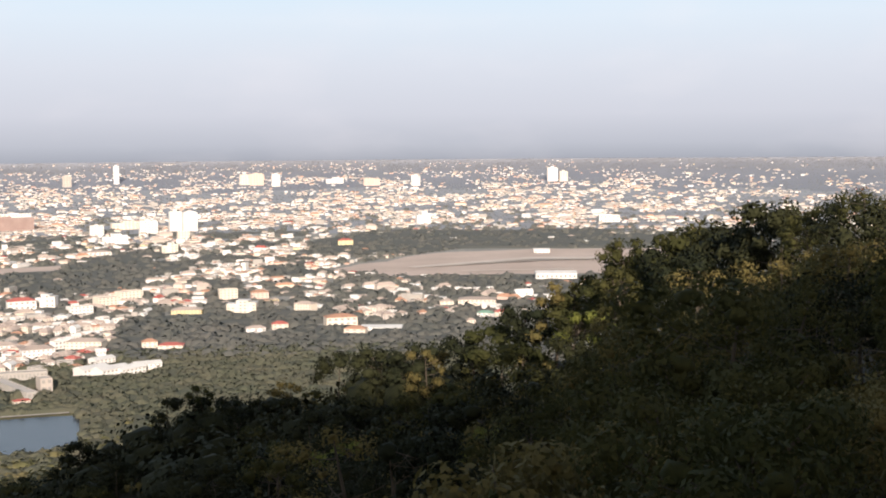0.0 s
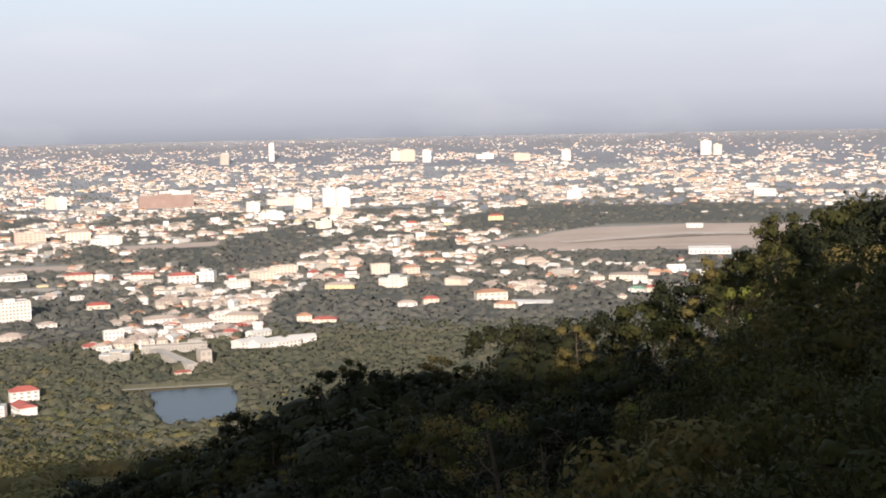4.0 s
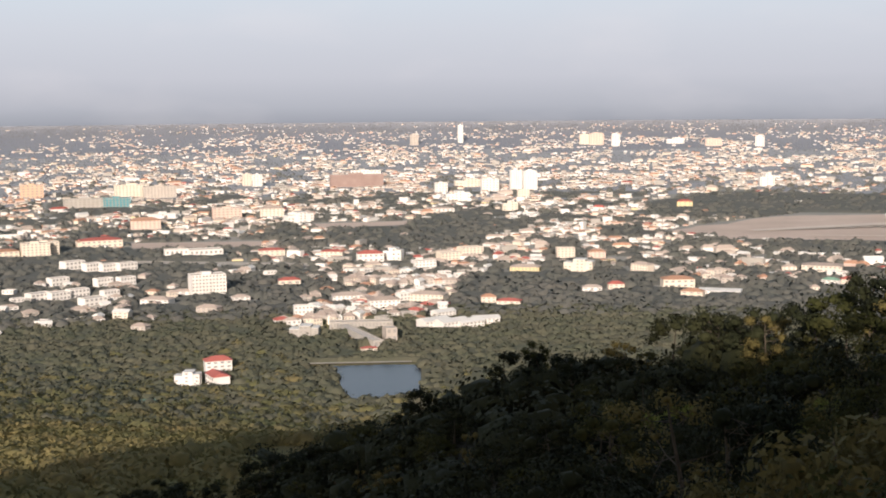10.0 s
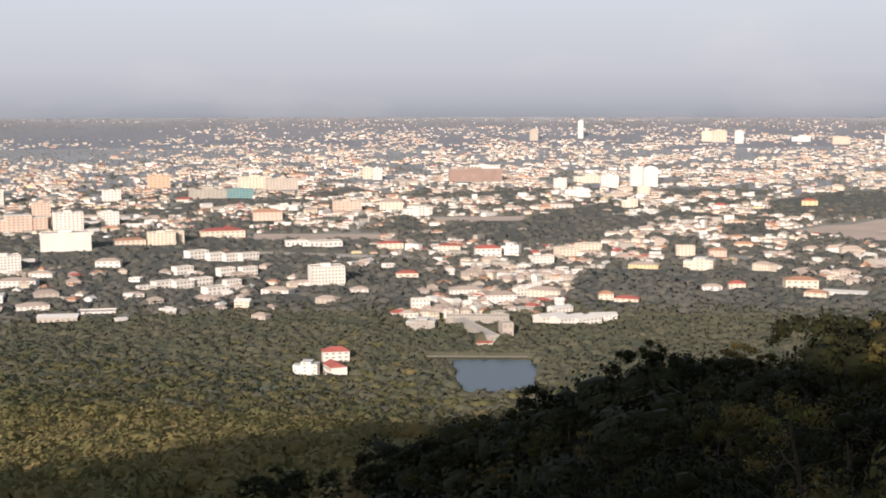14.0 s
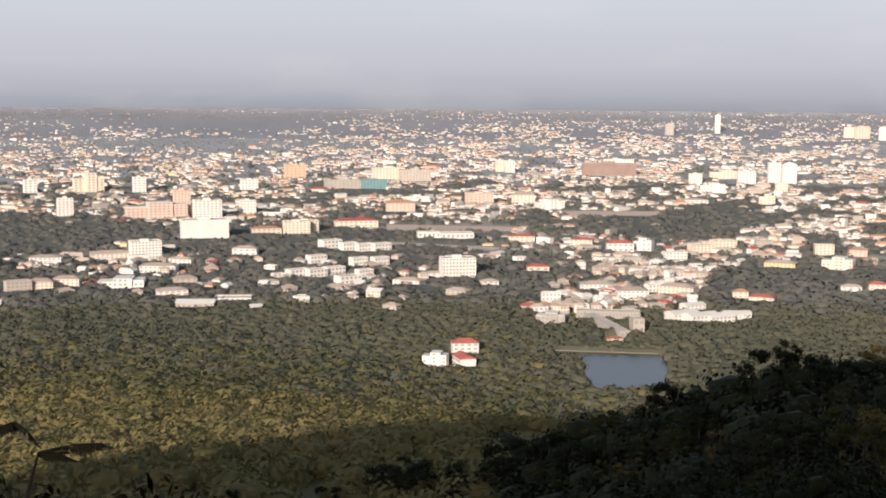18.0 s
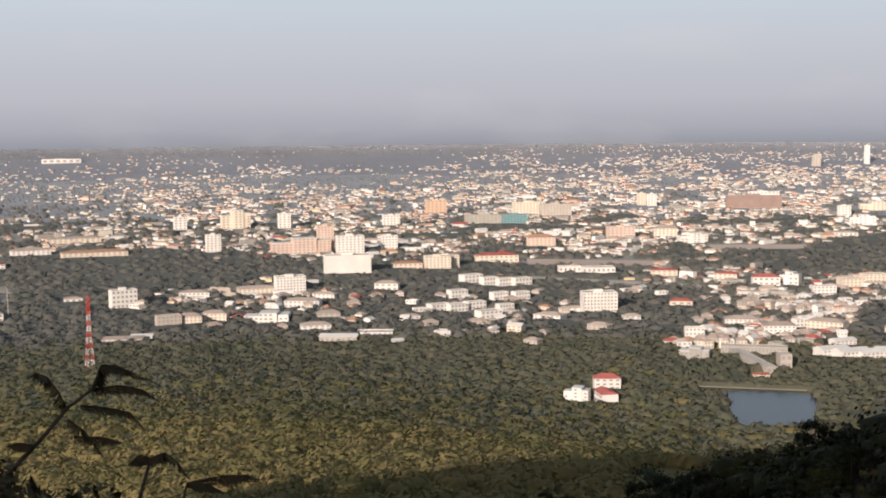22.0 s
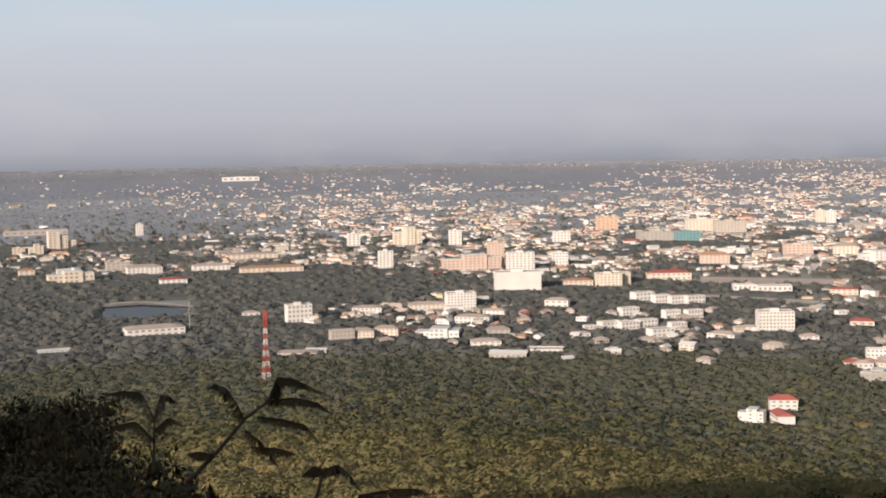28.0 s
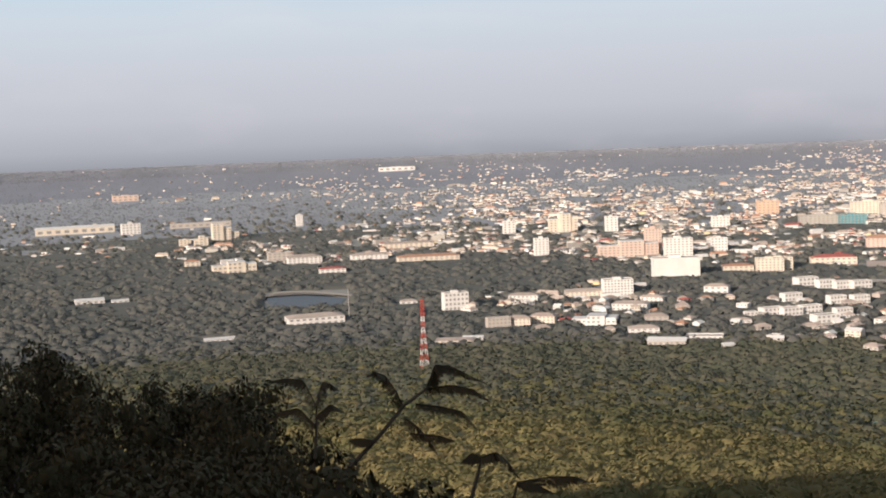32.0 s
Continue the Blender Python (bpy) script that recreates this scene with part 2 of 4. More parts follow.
def sheet(name, rings, turns, height, material):
    v = [(0, 0, height(0, 0))]
    f = []
    n = len(turns)
    for r in rings:
        for a in turns:
            x, y = r * math.sin(a), r * math.cos(a)
            v.append((x, y, height(x, y)))
    for j in range(n):
        f.append((0, 1 + (j + 1) % n, 1 + j))
    for i in range(len(rings) - 1):
        for j in range(n):
            a, b = 1 + i * n + j, 1 + i * n + (j + 1) % n
            f.append((a, b, b + n, a + n))
    return mesh(name, v, f, material, True)


# ---- ground, distance, water ----
rings = list(np.geomspace(4, 3200, 120)) + [3200 + 1700 * (1 - math.exp(-(d - 3200) / 1700)) for d in np.geomspace(3350, 12500, 36)]
turns = [radians(a) for a in np.concatenate([np.arange(-60, 60, 1.0), np.arange(60, 300, 6.0)])]
land = sheet("ground", rings, turns, ground, GROUND)
land.materials.append(SHADED_LITTER)
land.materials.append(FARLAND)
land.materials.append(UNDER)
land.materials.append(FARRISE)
for face in land.polygons:  # leaf litter under the woods of the mountain, darkened to carry their shade
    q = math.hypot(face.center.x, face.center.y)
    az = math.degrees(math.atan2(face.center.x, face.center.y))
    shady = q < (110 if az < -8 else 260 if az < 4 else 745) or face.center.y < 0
    # far faces take the haze-tinted ground tones
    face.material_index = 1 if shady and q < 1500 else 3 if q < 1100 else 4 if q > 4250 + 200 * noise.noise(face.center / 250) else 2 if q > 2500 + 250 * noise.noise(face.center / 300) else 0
tagged(new("ground", land), "dry plain and wooded mountainside seen from above", "ground", kind="structure")

arc = [radians(a) for a in range(-80, 82, 2)]
bv = [(4935 * math.sin(a), 4935 * math.cos(a), z) for z in (60, 3200) for a in arc]
n = len(arc)
tagged(new("backdrop", mesh("backdrop", bv, [(i, i + n, i + n + 1, i + 1) for i in range(n - 1)], AIR)), "pale hazy sky with faint pink cloud", "sky", kind="structure")


def patch(name, label, category, corners, material, lift, rounds=0.0):
    """A level patch of ground from corners given as bearing and distance, draped on the plain."""
    pts = [Vector(spot(a, r)) for a, r in corners]
    c = sum(pts, Vector()) / len(pts)
    v, f, n, m = [], [], 0, 10
    edge = []
    for i, p in enumerate(pts):
        q = pts[(i + 1) % len(pts)]
        for k in range(8):
            w = p.lerp(q, k / 8)
            w = w + (c - w) * rounds * noise.noise(w / 60)
            edge.append(w)
    n = len(edge)
    for k in range(m + 1):
        for e in edge:
            w = c.lerp(e, k / m)
            v.append((w.x, w.y, ground(w.x, w.y) + lift))
    for k in range(m):
        for i in range(n):
            j = (i + 1) % n
            f.append((k * n + i, (k + 1) * n + i, (k + 1) * n + j, k * n + j))
    return tagged(new(name, mesh(name, v, f, material)), label, category, kind="structure")


patch("field", "dry tan airfield grass with pale strips", "field", [(12.5, 1800), (17.7, 2080), (23, 2150), (30, 2200), (30, 1770), (20.2, 1740), (15.2, 1715)], FIELD, 0.5, 0.1)
patch("runway", "pale runway strip across dry grass", "runway", [(16.5, 1845), (22, 1990), (30, 2020), (30, 1985), (22, 1958), (17, 1832)], STRIP, 1.0)
patch("taxiway", "pale taxiway strip on dry grass", "runway", [(19, 1790), (24, 1815), (24, 1800), (19, 1780)], STRIP, 1.0)
patch("field", "dry brown playing field between trees", "field", [(-2.5, 1960), (1.8, 1990), (1.8, 1920), (-2.5, 1890)], FIELD, 0.5)
patch("field", "dry brown playing field between trees", "field", [(-10.2, 1745), (-4.6, 1725), (-4.6, 1660), (-10.2, 1680)], FIELD, 0.5)
patch("road", "pale dusty road between trees", "road", [(-10.2, 1545), (-2.6, 1470), (-2.6, 1440), (-10.2, 1512)], PALE, 0.6)
patch("water", "still blue-grey reservoir below the wood", "lake", [(-1.6, 882), (0.5, 886), (2.5, 882), (2.8, 850), (2.5, 806), (1.5, 782), (0.3, 772), (-0.8, 782), (-1.2, 806), (-1.4, 840)], WATER, 0.4, 0.05)
patch("embankment", "pale dam crest along the reservoir", "dam", [(-2.7, 893), (1.9, 892), (1.9, 888), (-2.7, 889)], PALE, 1.2)
patch("water", "dark pond inside a low bank", "pond", [(-36.25, 1520), (-35.4, 1552), (-34.4, 1548), (-32.7, 1476), (-33.1, 1400), (-34.6, 1385), (-35.9, 1400)], POND, 0.5, 0.05)
patch("embankment", "pale bank behind the dark pond", "dam", [(-36.6, 1536), (-35.5, 1572), (-34.3, 1566), (-31.6, 1478), (-31.6, 1468), (-34.3, 1553), (-35.5, 1559), (-36.6, 1524)], PALE, 1.4)

# ---- buildings ----
WINDOW = {}


def window_mesh(w, h):
    key = (round(w, 1), round(h, 1))
    if key not in WINDOW:
        v, f = box(-key[0] / 2, key[0] / 2, -0.12, 0.05, -key[1] / 2, key[1] / 2)
        WINDOW[key] = mesh("window", v, f, GLASS)
    return WINDOW[key]


def roof_mesh(kind, w, d, h):
    o = 0.6
    if kind == "gable":
        v = [(-w / 2 - o, -d / 2 - o, 0), (w / 2 + o, -d / 2 - o, 0), (w / 2 + o, d / 2 + o, 0), (-w / 2 - o, d / 2 + o, 0), (-w / 2 - o, 0, h), (w / 2 + o, 0, h)]
        f = [(0, 1, 5, 4), (2, 3, 4, 5), (0, 4, 3), (1, 2, 5), (3, 2, 1, 0)]
    else:
        k = max(w / 2 - d / 2, w * 0.12)
        v = [(-w / 2 - o, -d / 2 - o, 0), (w / 2 + o, -d / 2 - o, 0), (w / 2 + o, d / 2 + o, 0), (-w / 2 - o, d / 2 + o, 0), (-k, 0, h), (k, 0, h)]
        f = [(0, 1, 5, 4), (2, 3, 4, 5), (0, 4, 3), (1, 2, 5), (3, 2, 1, 0)]
    return v, f


def building(name, label, az, r, w, d, h, turn, wall, roof, floors, cols, group=""):
    """A building whose front faces the mountain, by bearing and distance of its front."""
    x, y, z = spot(az, r)
    a = radians(az)
    x, y = x + math.sin(a) * d / 2, y + math.cos(a) * d / 2
    root = new(name)
    root.matrix_basis = pose(x, y, min(z, ground(x, y)), 0, 0, -az + turn)
    tagged(root, label, name.replace("_", " "), group)
    down = -6.0
    body = h if roof in ("flat", "fins", "step", "stepdown", "round") else h * (0.74 if h > 8 else 0.66)
    top = None
    if roof in ("flat", "fins", "round"):
        pieces = [box(-w / 2, w / 2, -d / 2, d / 2, down, body - 0.9)]
        for q in ((-w / 2, w / 2, -d / 2, -d / 2 + 0.4), (-w / 2, w / 2, d / 2 - 0.4, d / 2), (-w / 2, -w / 2 + 0.4, -d / 2 + 0.4, d / 2 - 0.4), (w / 2 - 0.4, w / 2, -d / 2 + 0.4, d / 2 - 0.4)):
            pieces.append(box(*q, body - 0.9, body))
        part("wall", mesh("wall", *joined(*pieces), WALL[wall]), root)
        part("roof", mesh("roof", *box(-w / 2 + 0.4, w / 2 - 0.4, -d / 2 + 0.4, d / 2 - 0.4, body - 0.9, body - 0.6), ROOF["flat"]), root)
        if h > 12:
            part("stair_house", mesh("stair_house", *box(-w * 0.15, w * 0.12, -d * 0.1, d * 0.25, body - 0.6, body + min(h * 0.1, 4)), WALL[wall]), root)
        if roof == "round":
            seg = [(w * 0.42 * math.cos(math.pi * i / 10), 3.5 * math.sin(math.pi * i / 10)) for i in range(11)]
            v = [(p, s * d * 0.4, body - 0.6 + q) for s in (-1, 1) for p, q in seg]
            f = [(i, i + 1, i + 12, i + 11) for i in range(10)] + [tuple(range(10, -1, -1)), tuple(range(11, 22))]
            part("vault", mesh("vault", v, f, WALL[wall]), root)
    elif roof in ("step", "stepdown"):
        cuts = ((-0.5, -0.15, 0.72), (-0.15, 0.25, 1.0), (0.25, 0.5, 0.84)) if roof == "step" else ((-0.5, -0.1, 1.0), (-0.1, 0.2, 0.78), (0.2, 0.5, 0.5))
        for u0, u1, k in cuts:
            tier = part("tier", mesh("tier", *box(u0 * w, u1 * w, -d / 2 * k, d / 2, down, body * k - 0.3), WALL[wall]), root)
            part("roof", mesh("roof", *box(u0 * w - 0.2, u1 * w + 0.2, -d / 2 * k - 0.3, d / 2 + 0.2, body * k - 0.3, body * k + 0.1), ROOF["white"]), tier)
    else:
        tone = roof.split("_")[1] if "_" in roof else "white"
        part("wall", mesh("wall", *box(-w / 2, w / 2, -d / 2, d / 2, down, body), WALL[wall]), root)
        part("roof", mesh("roof", *roof_mesh(roof.split("_")[0], w, d, h - body), ROOF[tone]), root, pose(0, 0, body))
    if roof == "fins":
        for i in range(cols + 1):
            part("fin", mesh("fin", *box(-0.25, 0.25, -0.9, 0, body * 0.1, body * 0.93), WALL[wall]), root, pose(-w / 2 + w * (i + 0.02) / (cols + 0.04), -d / 2, 0))
    if not floors:
        return root
    fh, cw = body / floors, w / cols
    for i in range(floors):
        for j in range(cols):
            u = -w / 2 + cw * (j + 0.5)
            front = -d / 2
            if roof in ("step", "stepdown"):
                for u0, u1, k in cuts:
                    if u0 * w <= u < u1 * w:
                        front = -d / 2 * k
                        inside = fh * (i + 0.9) < body * k and u0 * w + cw * 0.35 < u < u1 * w - cw * 0.35
                if not inside:
                    continue
            part("window", window_mesh(cw * 0.52, fh * 0.46), root, pose(u, front, fh * (i + 0.52)))
    return root


building("tower_block", "pale high-rise slab far across the plain", 23.04, 4500, 35.2, 19, 47.0, 10, "white", "flat", 8, 4)
building("tower_block", "pale high-rise block beside a taller slab", 23.53, 4494, 27.4, 15, 35.2, 10, "cream", "flat", 6, 3)
building("tower_block", "white tower block over low town roofs", 17.05, 4383, 28.6, 16, 34.3, -10, "white", "flat", 6, 3)
building("apartment_block", "white stepped apartment block beside trees", 17.35, 2808, 30.6, 17, 26.9, 15, "white", "step", 6, 5)
building("long_hall", "long white hall beside the dry airfield", 23.19, 1677, 52.8, 26, 10.3, 4, "white", "gable", 1, 9)
building("long_hall", "white hangar on the dry airfield edge", 22.56, 2070, 25.3, 14, 7.2, 4, "white", "gable", 1, 4)
building("school_building", "long cream building with pale hipped roof", 19.72, 1410, 40.8, 22, 8.7, -4, "cream", "hip_tan", 2, 9)
building("house", "cream house with pale hipped roof", 18.34, 1419, 14.9, 9, 5.6, 8, "cream", "hip_tan", 2, 3)
building("warehouse", "white flat-roofed warehouse among dense low roofs", 25.51, 2850, 44.7, 25, 14.9, 8, "white", "flat", 2, 5)
building("school_building", "cream building set askew among trees", 12.12, 1383, 21.8, 12, 10.3, -35, "cream", "hip_tan", 3, 6)
building("house", "house with a bright red hipped roof", 10.97, 1251, 15.4, 9, 7.7, 8, "cream", "hip_red", 2, 3)
building("villa", "cream villa with orange tiled roofs", 13.64, 1266, 30.6, 17, 11.1, 12, "cream", "hip_orange", 2, 5)
building("house", "cream house with orange tiled roof", 14.31, 1209, 20.2, 11, 7.4, -12, "cream", "hip_orange", 2, 3)
building("long_hall", "long low white shed among trees", 15.49, 1230, 38.9, 21, 4.3, -6, "white", "gable", 1, 8)
building("house", "white house at the wood edge", 9.92, 1233, 18.4, 10, 6.5, 5, "white", "hip_tan", 2, 3)
building("house", "house with a pale green roof", 20.09, 1314, 16.1, 9, 6.9, -20, "white", "hip_green", 2, 3)
building("house", "house with a red roof beside a green one", 20.83, 1323, 16.3, 9, 7.0, 10, "cream", "hip_red", 2, 3)
building("apartment_tower", "white apartment tower of many storeys", 6.57, 2700, 24.7, 14, 40.0, 12, "white", "flat", 10, 5)
building("apartment_tower", "white apartment tower with domed top", 7.19, 2679, 28.0, 15, 38.5, 12, "white", "round", 10, 5)
building("apartment_block", "cream block at the foot of white towers", 6.89, 2472, 21.6, 12, 14.0, 12, "cream", "flat", 3, 4)
building("tower_block", "slender white tower above low roofs", 4.15, 4548, 17.8, 10, 61.3, 0, "white", "flat", 10, 2)
building("tower_block", "tan tower block above low roofs", 2.11, 4479, 27.3, 15, 37.0, 10, "tan", "flat", 6, 3)
building("tower_block", "cream tower block of a close pair", 9.57, 4470, 33.1, 18, 35.0, 5, "cream", "flat", 6, 4)
building("tower_block", "pinkish tower block of a close pair", 10.09, 4449, 46.4, 26, 38.7, 5, "pink", "flat", 6, 5)
building("tower_block", "white tower block with dark stairwell", 10.92, 4404, 26.8, 15, 40.2, 5, "white", "flat", 7, 3)
building("apartment_block", "white stepped block far off", 13.48, 4482, 58.5, 26, 21.4, 5, "white", "step", 4, 6)
building("apartment_block", "pinkish block far off", 15.10, 4401, 53.6, 26, 23.0, 5, "pink", "flat", 4, 6)
building("hospital_block", "long cream hospital-like slab", -10.13, 2622, 66.3, 26, 25.1, 5, "cream", "flat", 6, 10)
building("hospital_block", "long tan slab joined to a cream one", -8.96, 2598, 63.4, 26, 22.6, 5, "tan", "flat", 6, 10)
building("office_block", "teal clad office block", -10.78, 2385, 47.8, 26, 16.6, 8, "teal", "flat", 4, 8)
building("office_block", "grey flat-roofed office block", -12.05, 2382, 74.8, 26, 16.6, 8, "grey", "flat", 4, 10)
building("shopping_centre", "brown terracotta shopping centre", -0.45, 2826, 115.7, 26, 27.1, 5, "brown", "flat", 0, 0)
building("office_block", "white top block behind a brown one", -0.04, 3264, 73.9, 26, 12.8, 5, "white", "flat", 2, 8)
building("apartment_block", "cream apartment block of a pair", -5.21, 2922, 19.1, 11, 26.7, 10, "cream", "flat", 6, 3)
building("apartment_block", "white apartment block of a pair", -4.77, 2895, 20.2, 11, 26.5, 10, "white", "flat", 6, 3)
building("apartment_block", "white stepped block among dense low roofs", -3.01, 1989, 41.7, 23, 15.6, 20, "white", "step", 4, 7)
building("apartment_block", "cream block with pale roof", -4.18, 2100, 36.7, 20, 18.3, 5, "cream", "hip_tan", 4, 6)
building("apartment_block", "pinkish long block among dense low roofs", -6.12, 2091, 45.6, 25, 16.4, 5, "pink", "flat", 4, 7)
building("apartment_block", "pink block with orange roof", -9.60, 1941, 42.4, 23, 17.0, 5, "pink", "hip_orange", 4, 7)
building("temple_hall", "cream hall with orange tiled roof", -11.57, 1716, 55.5, 26, 9.8, 10, "cream", "hip_orange", 2, 8)
building("apartment_block", "cream apartment block among dense low roofs", -13.81, 1644, 33.1, 18, 15.8, 8, "cream", "flat", 5, 6)
building("hotel_block", "white hotel slab with tall fins", -7.06, 1245, 32.8, 18, 19.7, 12, "white", "fins", 6, 10)
building("villa", "white low wings with pale roofs", -9.19, 1194, 27.3, 15, 7.4, -25, "white", "hip_tan", 2, 5)
building("house", "white house with pale roof", -8.12, 1251, 17.6, 10, 5.5, 10, "white", "hip_tan", 2, 3)
building("house", "tan roofed house among trees", -6.99, 1137, 20.0, 11, 7.0, -30, "tan", "hip_tan", 2, 4)
building("house", "white house with pale roof", -5.63, 1197, 15.8, 9, 6.3, 20, "white", "hip_tan", 2, 3)
building("house", "tall cream gabled house at the wood edge", -10.70, 1116, 13.8, 9, 9.3, -25, "cream", "gable", 3, 3)
building("temple_house", "white house with red tiled roof in the forest", -6.69, 876, 17.9, 10, 10.9, 8, "white", "hip_red", 3, 4)
building("temple_house", "white wing with steep red roof in the forest", -6.72, 832, 17.0, 11, 9.0, -72, "white", "gable_red", 2, 4)
building("terrace_house", "white terraced house with grey roofs", -8.01, 834, 16.3, 9, 9.6, -12, "white", "step", 4, 5)
building("house", "small house with green roof in the forest", -9.75, 750, 8.0, 9, 3.3, 10, "white", "hip_green", 1, 2)
building("long_hall", "low white oval stand", -8.34, 1590, 27.8, 15, 7.0, 8, "white", "flat", 1, 5)
building("long_hall", "low white stand with flat roof", -7.10, 1581, 40.1, 22, 6.9, 8, "white", "flat", 1, 7)
building("villa", "cream villa with red roof", -4.23, 1557, 30.7, 17, 8.9, 6, "cream", "hip_red", 2, 5)
building("villa", "cream villa with red gables", -1.56, 1530, 26.8, 15, 8.7, -10, "cream", "hip_red", 2, 5)
building("temple_hall", "white hall with red roof", 0.10, 1476, 29.7, 16, 12.9, 8, "white", "hip_red", 2, 5)
building("temple_house", "white tiered roof building", 1.13, 1488, 22.2, 12, 14.3, -20, "white", "step", 3, 4)
building("house", "red pyramid-roofed hall among dense low roofs", -3.48, 1299, 21.7, 12, 7.4, 6, "cream", "hip_red", 1, 3)
building("office_block", "small white office block with dark window grid", -2.90, 1092, 15.9, 9, 10.6, 8, "white", "flat", 3, 5)
building("lecture_hall", "long concrete lecture slab with a pale roof", -0.34, 1032, 51.0, 11, 6.2, 0, "grey", "flat", 1, 18)
building("lecture_wing", "long concrete wing with a pale roof running toward the reservoir", -0.42, 947, 8.5, 84, 5.6, 19.5, "grey", "flat", 1, 2)
building("auditorium", "tall pale concrete auditorium block beside a wing", 0.92, 974, 8.6, 14, 10.6, 14, "tan", "flat", 2, 2)
building("canopy", "low canopy with a red roof at the wing's end", -0.02, 936, 11.0, 6, 3.4, 14, "cream", "hip_red", 1, 4)
building("office_block", "grey stepped concrete block", -2.85, 996, 22.9, 13, 9.7, -10, "grey", "step", 3, 6)
building("mansion", "white columned mansion among dense low roofs", 0.68, 1128, 26.8, 15, 11.4, 10, "white", "hip_tan", 3, 7)
building("dormitory", "white dormitory with pale roof", -0.86, 1182, 31.2, 17, 7.8, 5, "white", "hip_tan", 2, 8)
building("dormitory", "cream dormitory set askew", 2.70, 1164, 31.8, 17, 10.2, -18, "cream", "hip_tan", 3, 8)
building("house", "cream house with red roof", 6.27, 1146, 21.2, 12, 6.1, -8, "cream", "hip_red", 2, 4)
building("house", "cream house with orange roof", 5.34, 1164, 13.3, 9, 7.7, 5, "cream", "hip_orange", 2, 3)
building("long_hall", "white gabled hall of a terraced group", 2.88, 1032, 24.6, 14, 8.2, 36, "white", "gable", 2, 7)
building("long_hall", "white gabled hall of a terraced group", 3.69, 1026, 25.4, 14, 8.2, 36, "white", "gable", 2, 7)
building("long_hall", "white gabled hall of a terraced group", 4.45, 1032, 22.8, 13, 7.3, 36, "white", "gable", 2, 6)
building("long_hall", "white gabled hall of a terraced group", 5.21, 1050, 21.3, 12, 6.5, 14, "white", "gable", 2, 6)
building("long_hall", "white gabled hall of a terraced group", 3.32, 1089, 19.2, 11, 5.8, 36, "white", "gable", 2, 5)
building("shophouse_row", "white shophouse row among dense low roofs", 2.47, 1407, 24.7, 14, 9.3, 20, "white", "flat", 3, 6)
building("shophouse_row", "cream shophouse row among dense low roofs", 3.61, 1485, 27.3, 15, 9.1, 25, "cream", "flat", 3, 6)
building("shophouse_row", "cream shophouse row among dense low roofs", 4.54, 1539, 28.3, 16, 8.8, 25, "cream", "flat", 3, 6)
building("school_building", "yellow school building among dense low roofs", 6.99, 1377, 31.4, 17, 7.8, -8, "yellow", "hip_tan", 3, 8)
building("apartment_block", "cream apartment block among dense low roofs", 8.74, 1503, 21.1, 12, 11.8, 10, "cream", "flat", 4, 5)
building("apartment_block", "cream stepped apartment block", 9.36, 1377, 31.4, 17, 13.3, -12, "cream", "step", 4, 7)
building("apartment_block", "pink block with orange roof", 10.11, 1503, 19.7, 11, 9.9, 10, "pink", "hip_orange", 3, 4)
building("house", "yellow block with red roof", 13.91, 2244, 25.4, 14, 12.7, 5, "yellow", "hip_red", 3, 3)
building("apartment_block", "white apartment block among dense low roofs", 3.27, 2625, 25.2, 14, 19.4, 10, "white", "flat", 4, 4)
building("apartment_block", "cream stepped block among dense low roofs", 4.52, 2790, 63.2, 26, 18.2, 10, "cream", "step", 4, 8)
building("apartment_block", "white apartment block among dense low roofs", 5.42, 2640, 34.5, 19, 25.3, 10, "white", "flat", 5, 5)
building("apartment_block", "white stepped block beside woods", 4.02, 2391, 43.8, 24, 17.7, 5, "white", "step", 4, 6)
building("long_hall", "low white hall beside woods", 3.26, 2157, 43.3, 24, 7.5, 5, "white", "hip_tan", 1, 6)
building("apartment_block", "cream stepped block among dense low roofs", 6.31, 2163, 25.5, 14, 17.0, 8, "cream", "step", 4, 4)
building("department_store", "large plain white block", -18.16, 1584, 55.5, 26, 23.6, 8, "white", "flat", 0, 0)
building("apartment_block", "white apartment block among dense low roofs", -18.03, 1851, 38.8, 21, 25.1, 8, "white", "flat", 7, 7)
building("apartment_block", "white apartment block among dense low roofs", -16.29, 1905, 23.3, 13, 20.0, 8, "white", "flat", 5, 5)
building("apartment_block", "white apartment block among dense low roofs", -16.21, 2370, 31.0, 17, 18.6, 8, "white", "flat", 4, 5)
building("apartment_tower", "pinkish apartment tower among dense low roofs", -19.11, 1887, 23.9, 13, 36.3, 8, "pink", "flat", 10, 5)
building("apartment_block", "white apartment block among dense low roofs", -23.98, 1914, 21.7, 12, 25.1, 8, "white", "flat", 7, 4)
building("apartment_block", "cream stepped apartment block", -23.00, 2349, 51.2, 26, 32.8, 8, "cream", "step", 7, 7)
building("apartment_block", "white apartment block among dense low roofs", -20.89, 2337, 22.4, 12, 26.5, 8, "white", "flat", 6, 3)
building("hospital_block", "long pink stepped complex", -20.19, 1851, 84.1, 26, 22.6, 8, "pink", "step", 6, 14)
building("apartment_block", "white apartment block among dense low roofs", -25.37, 2355, 22.6, 12, 22.6, 8, "white", "flat", 5, 3)
building("dormitory", "white dormitory slab with fins", -20.70, 1416, 32.3, 18, 18.0, 10, "white", "flat", 6, 9)
building("school_building", "cream school wing among dense low roofs", -22.13, 1422, 43.6, 24, 7.5, 5, "cream", "hip_tan", 2, 9)
building("school_building", "white school wing among dense low roofs", -24.81, 1389, 31.7, 17, 9.1, -8, "white", "hip_tan", 2, 7)
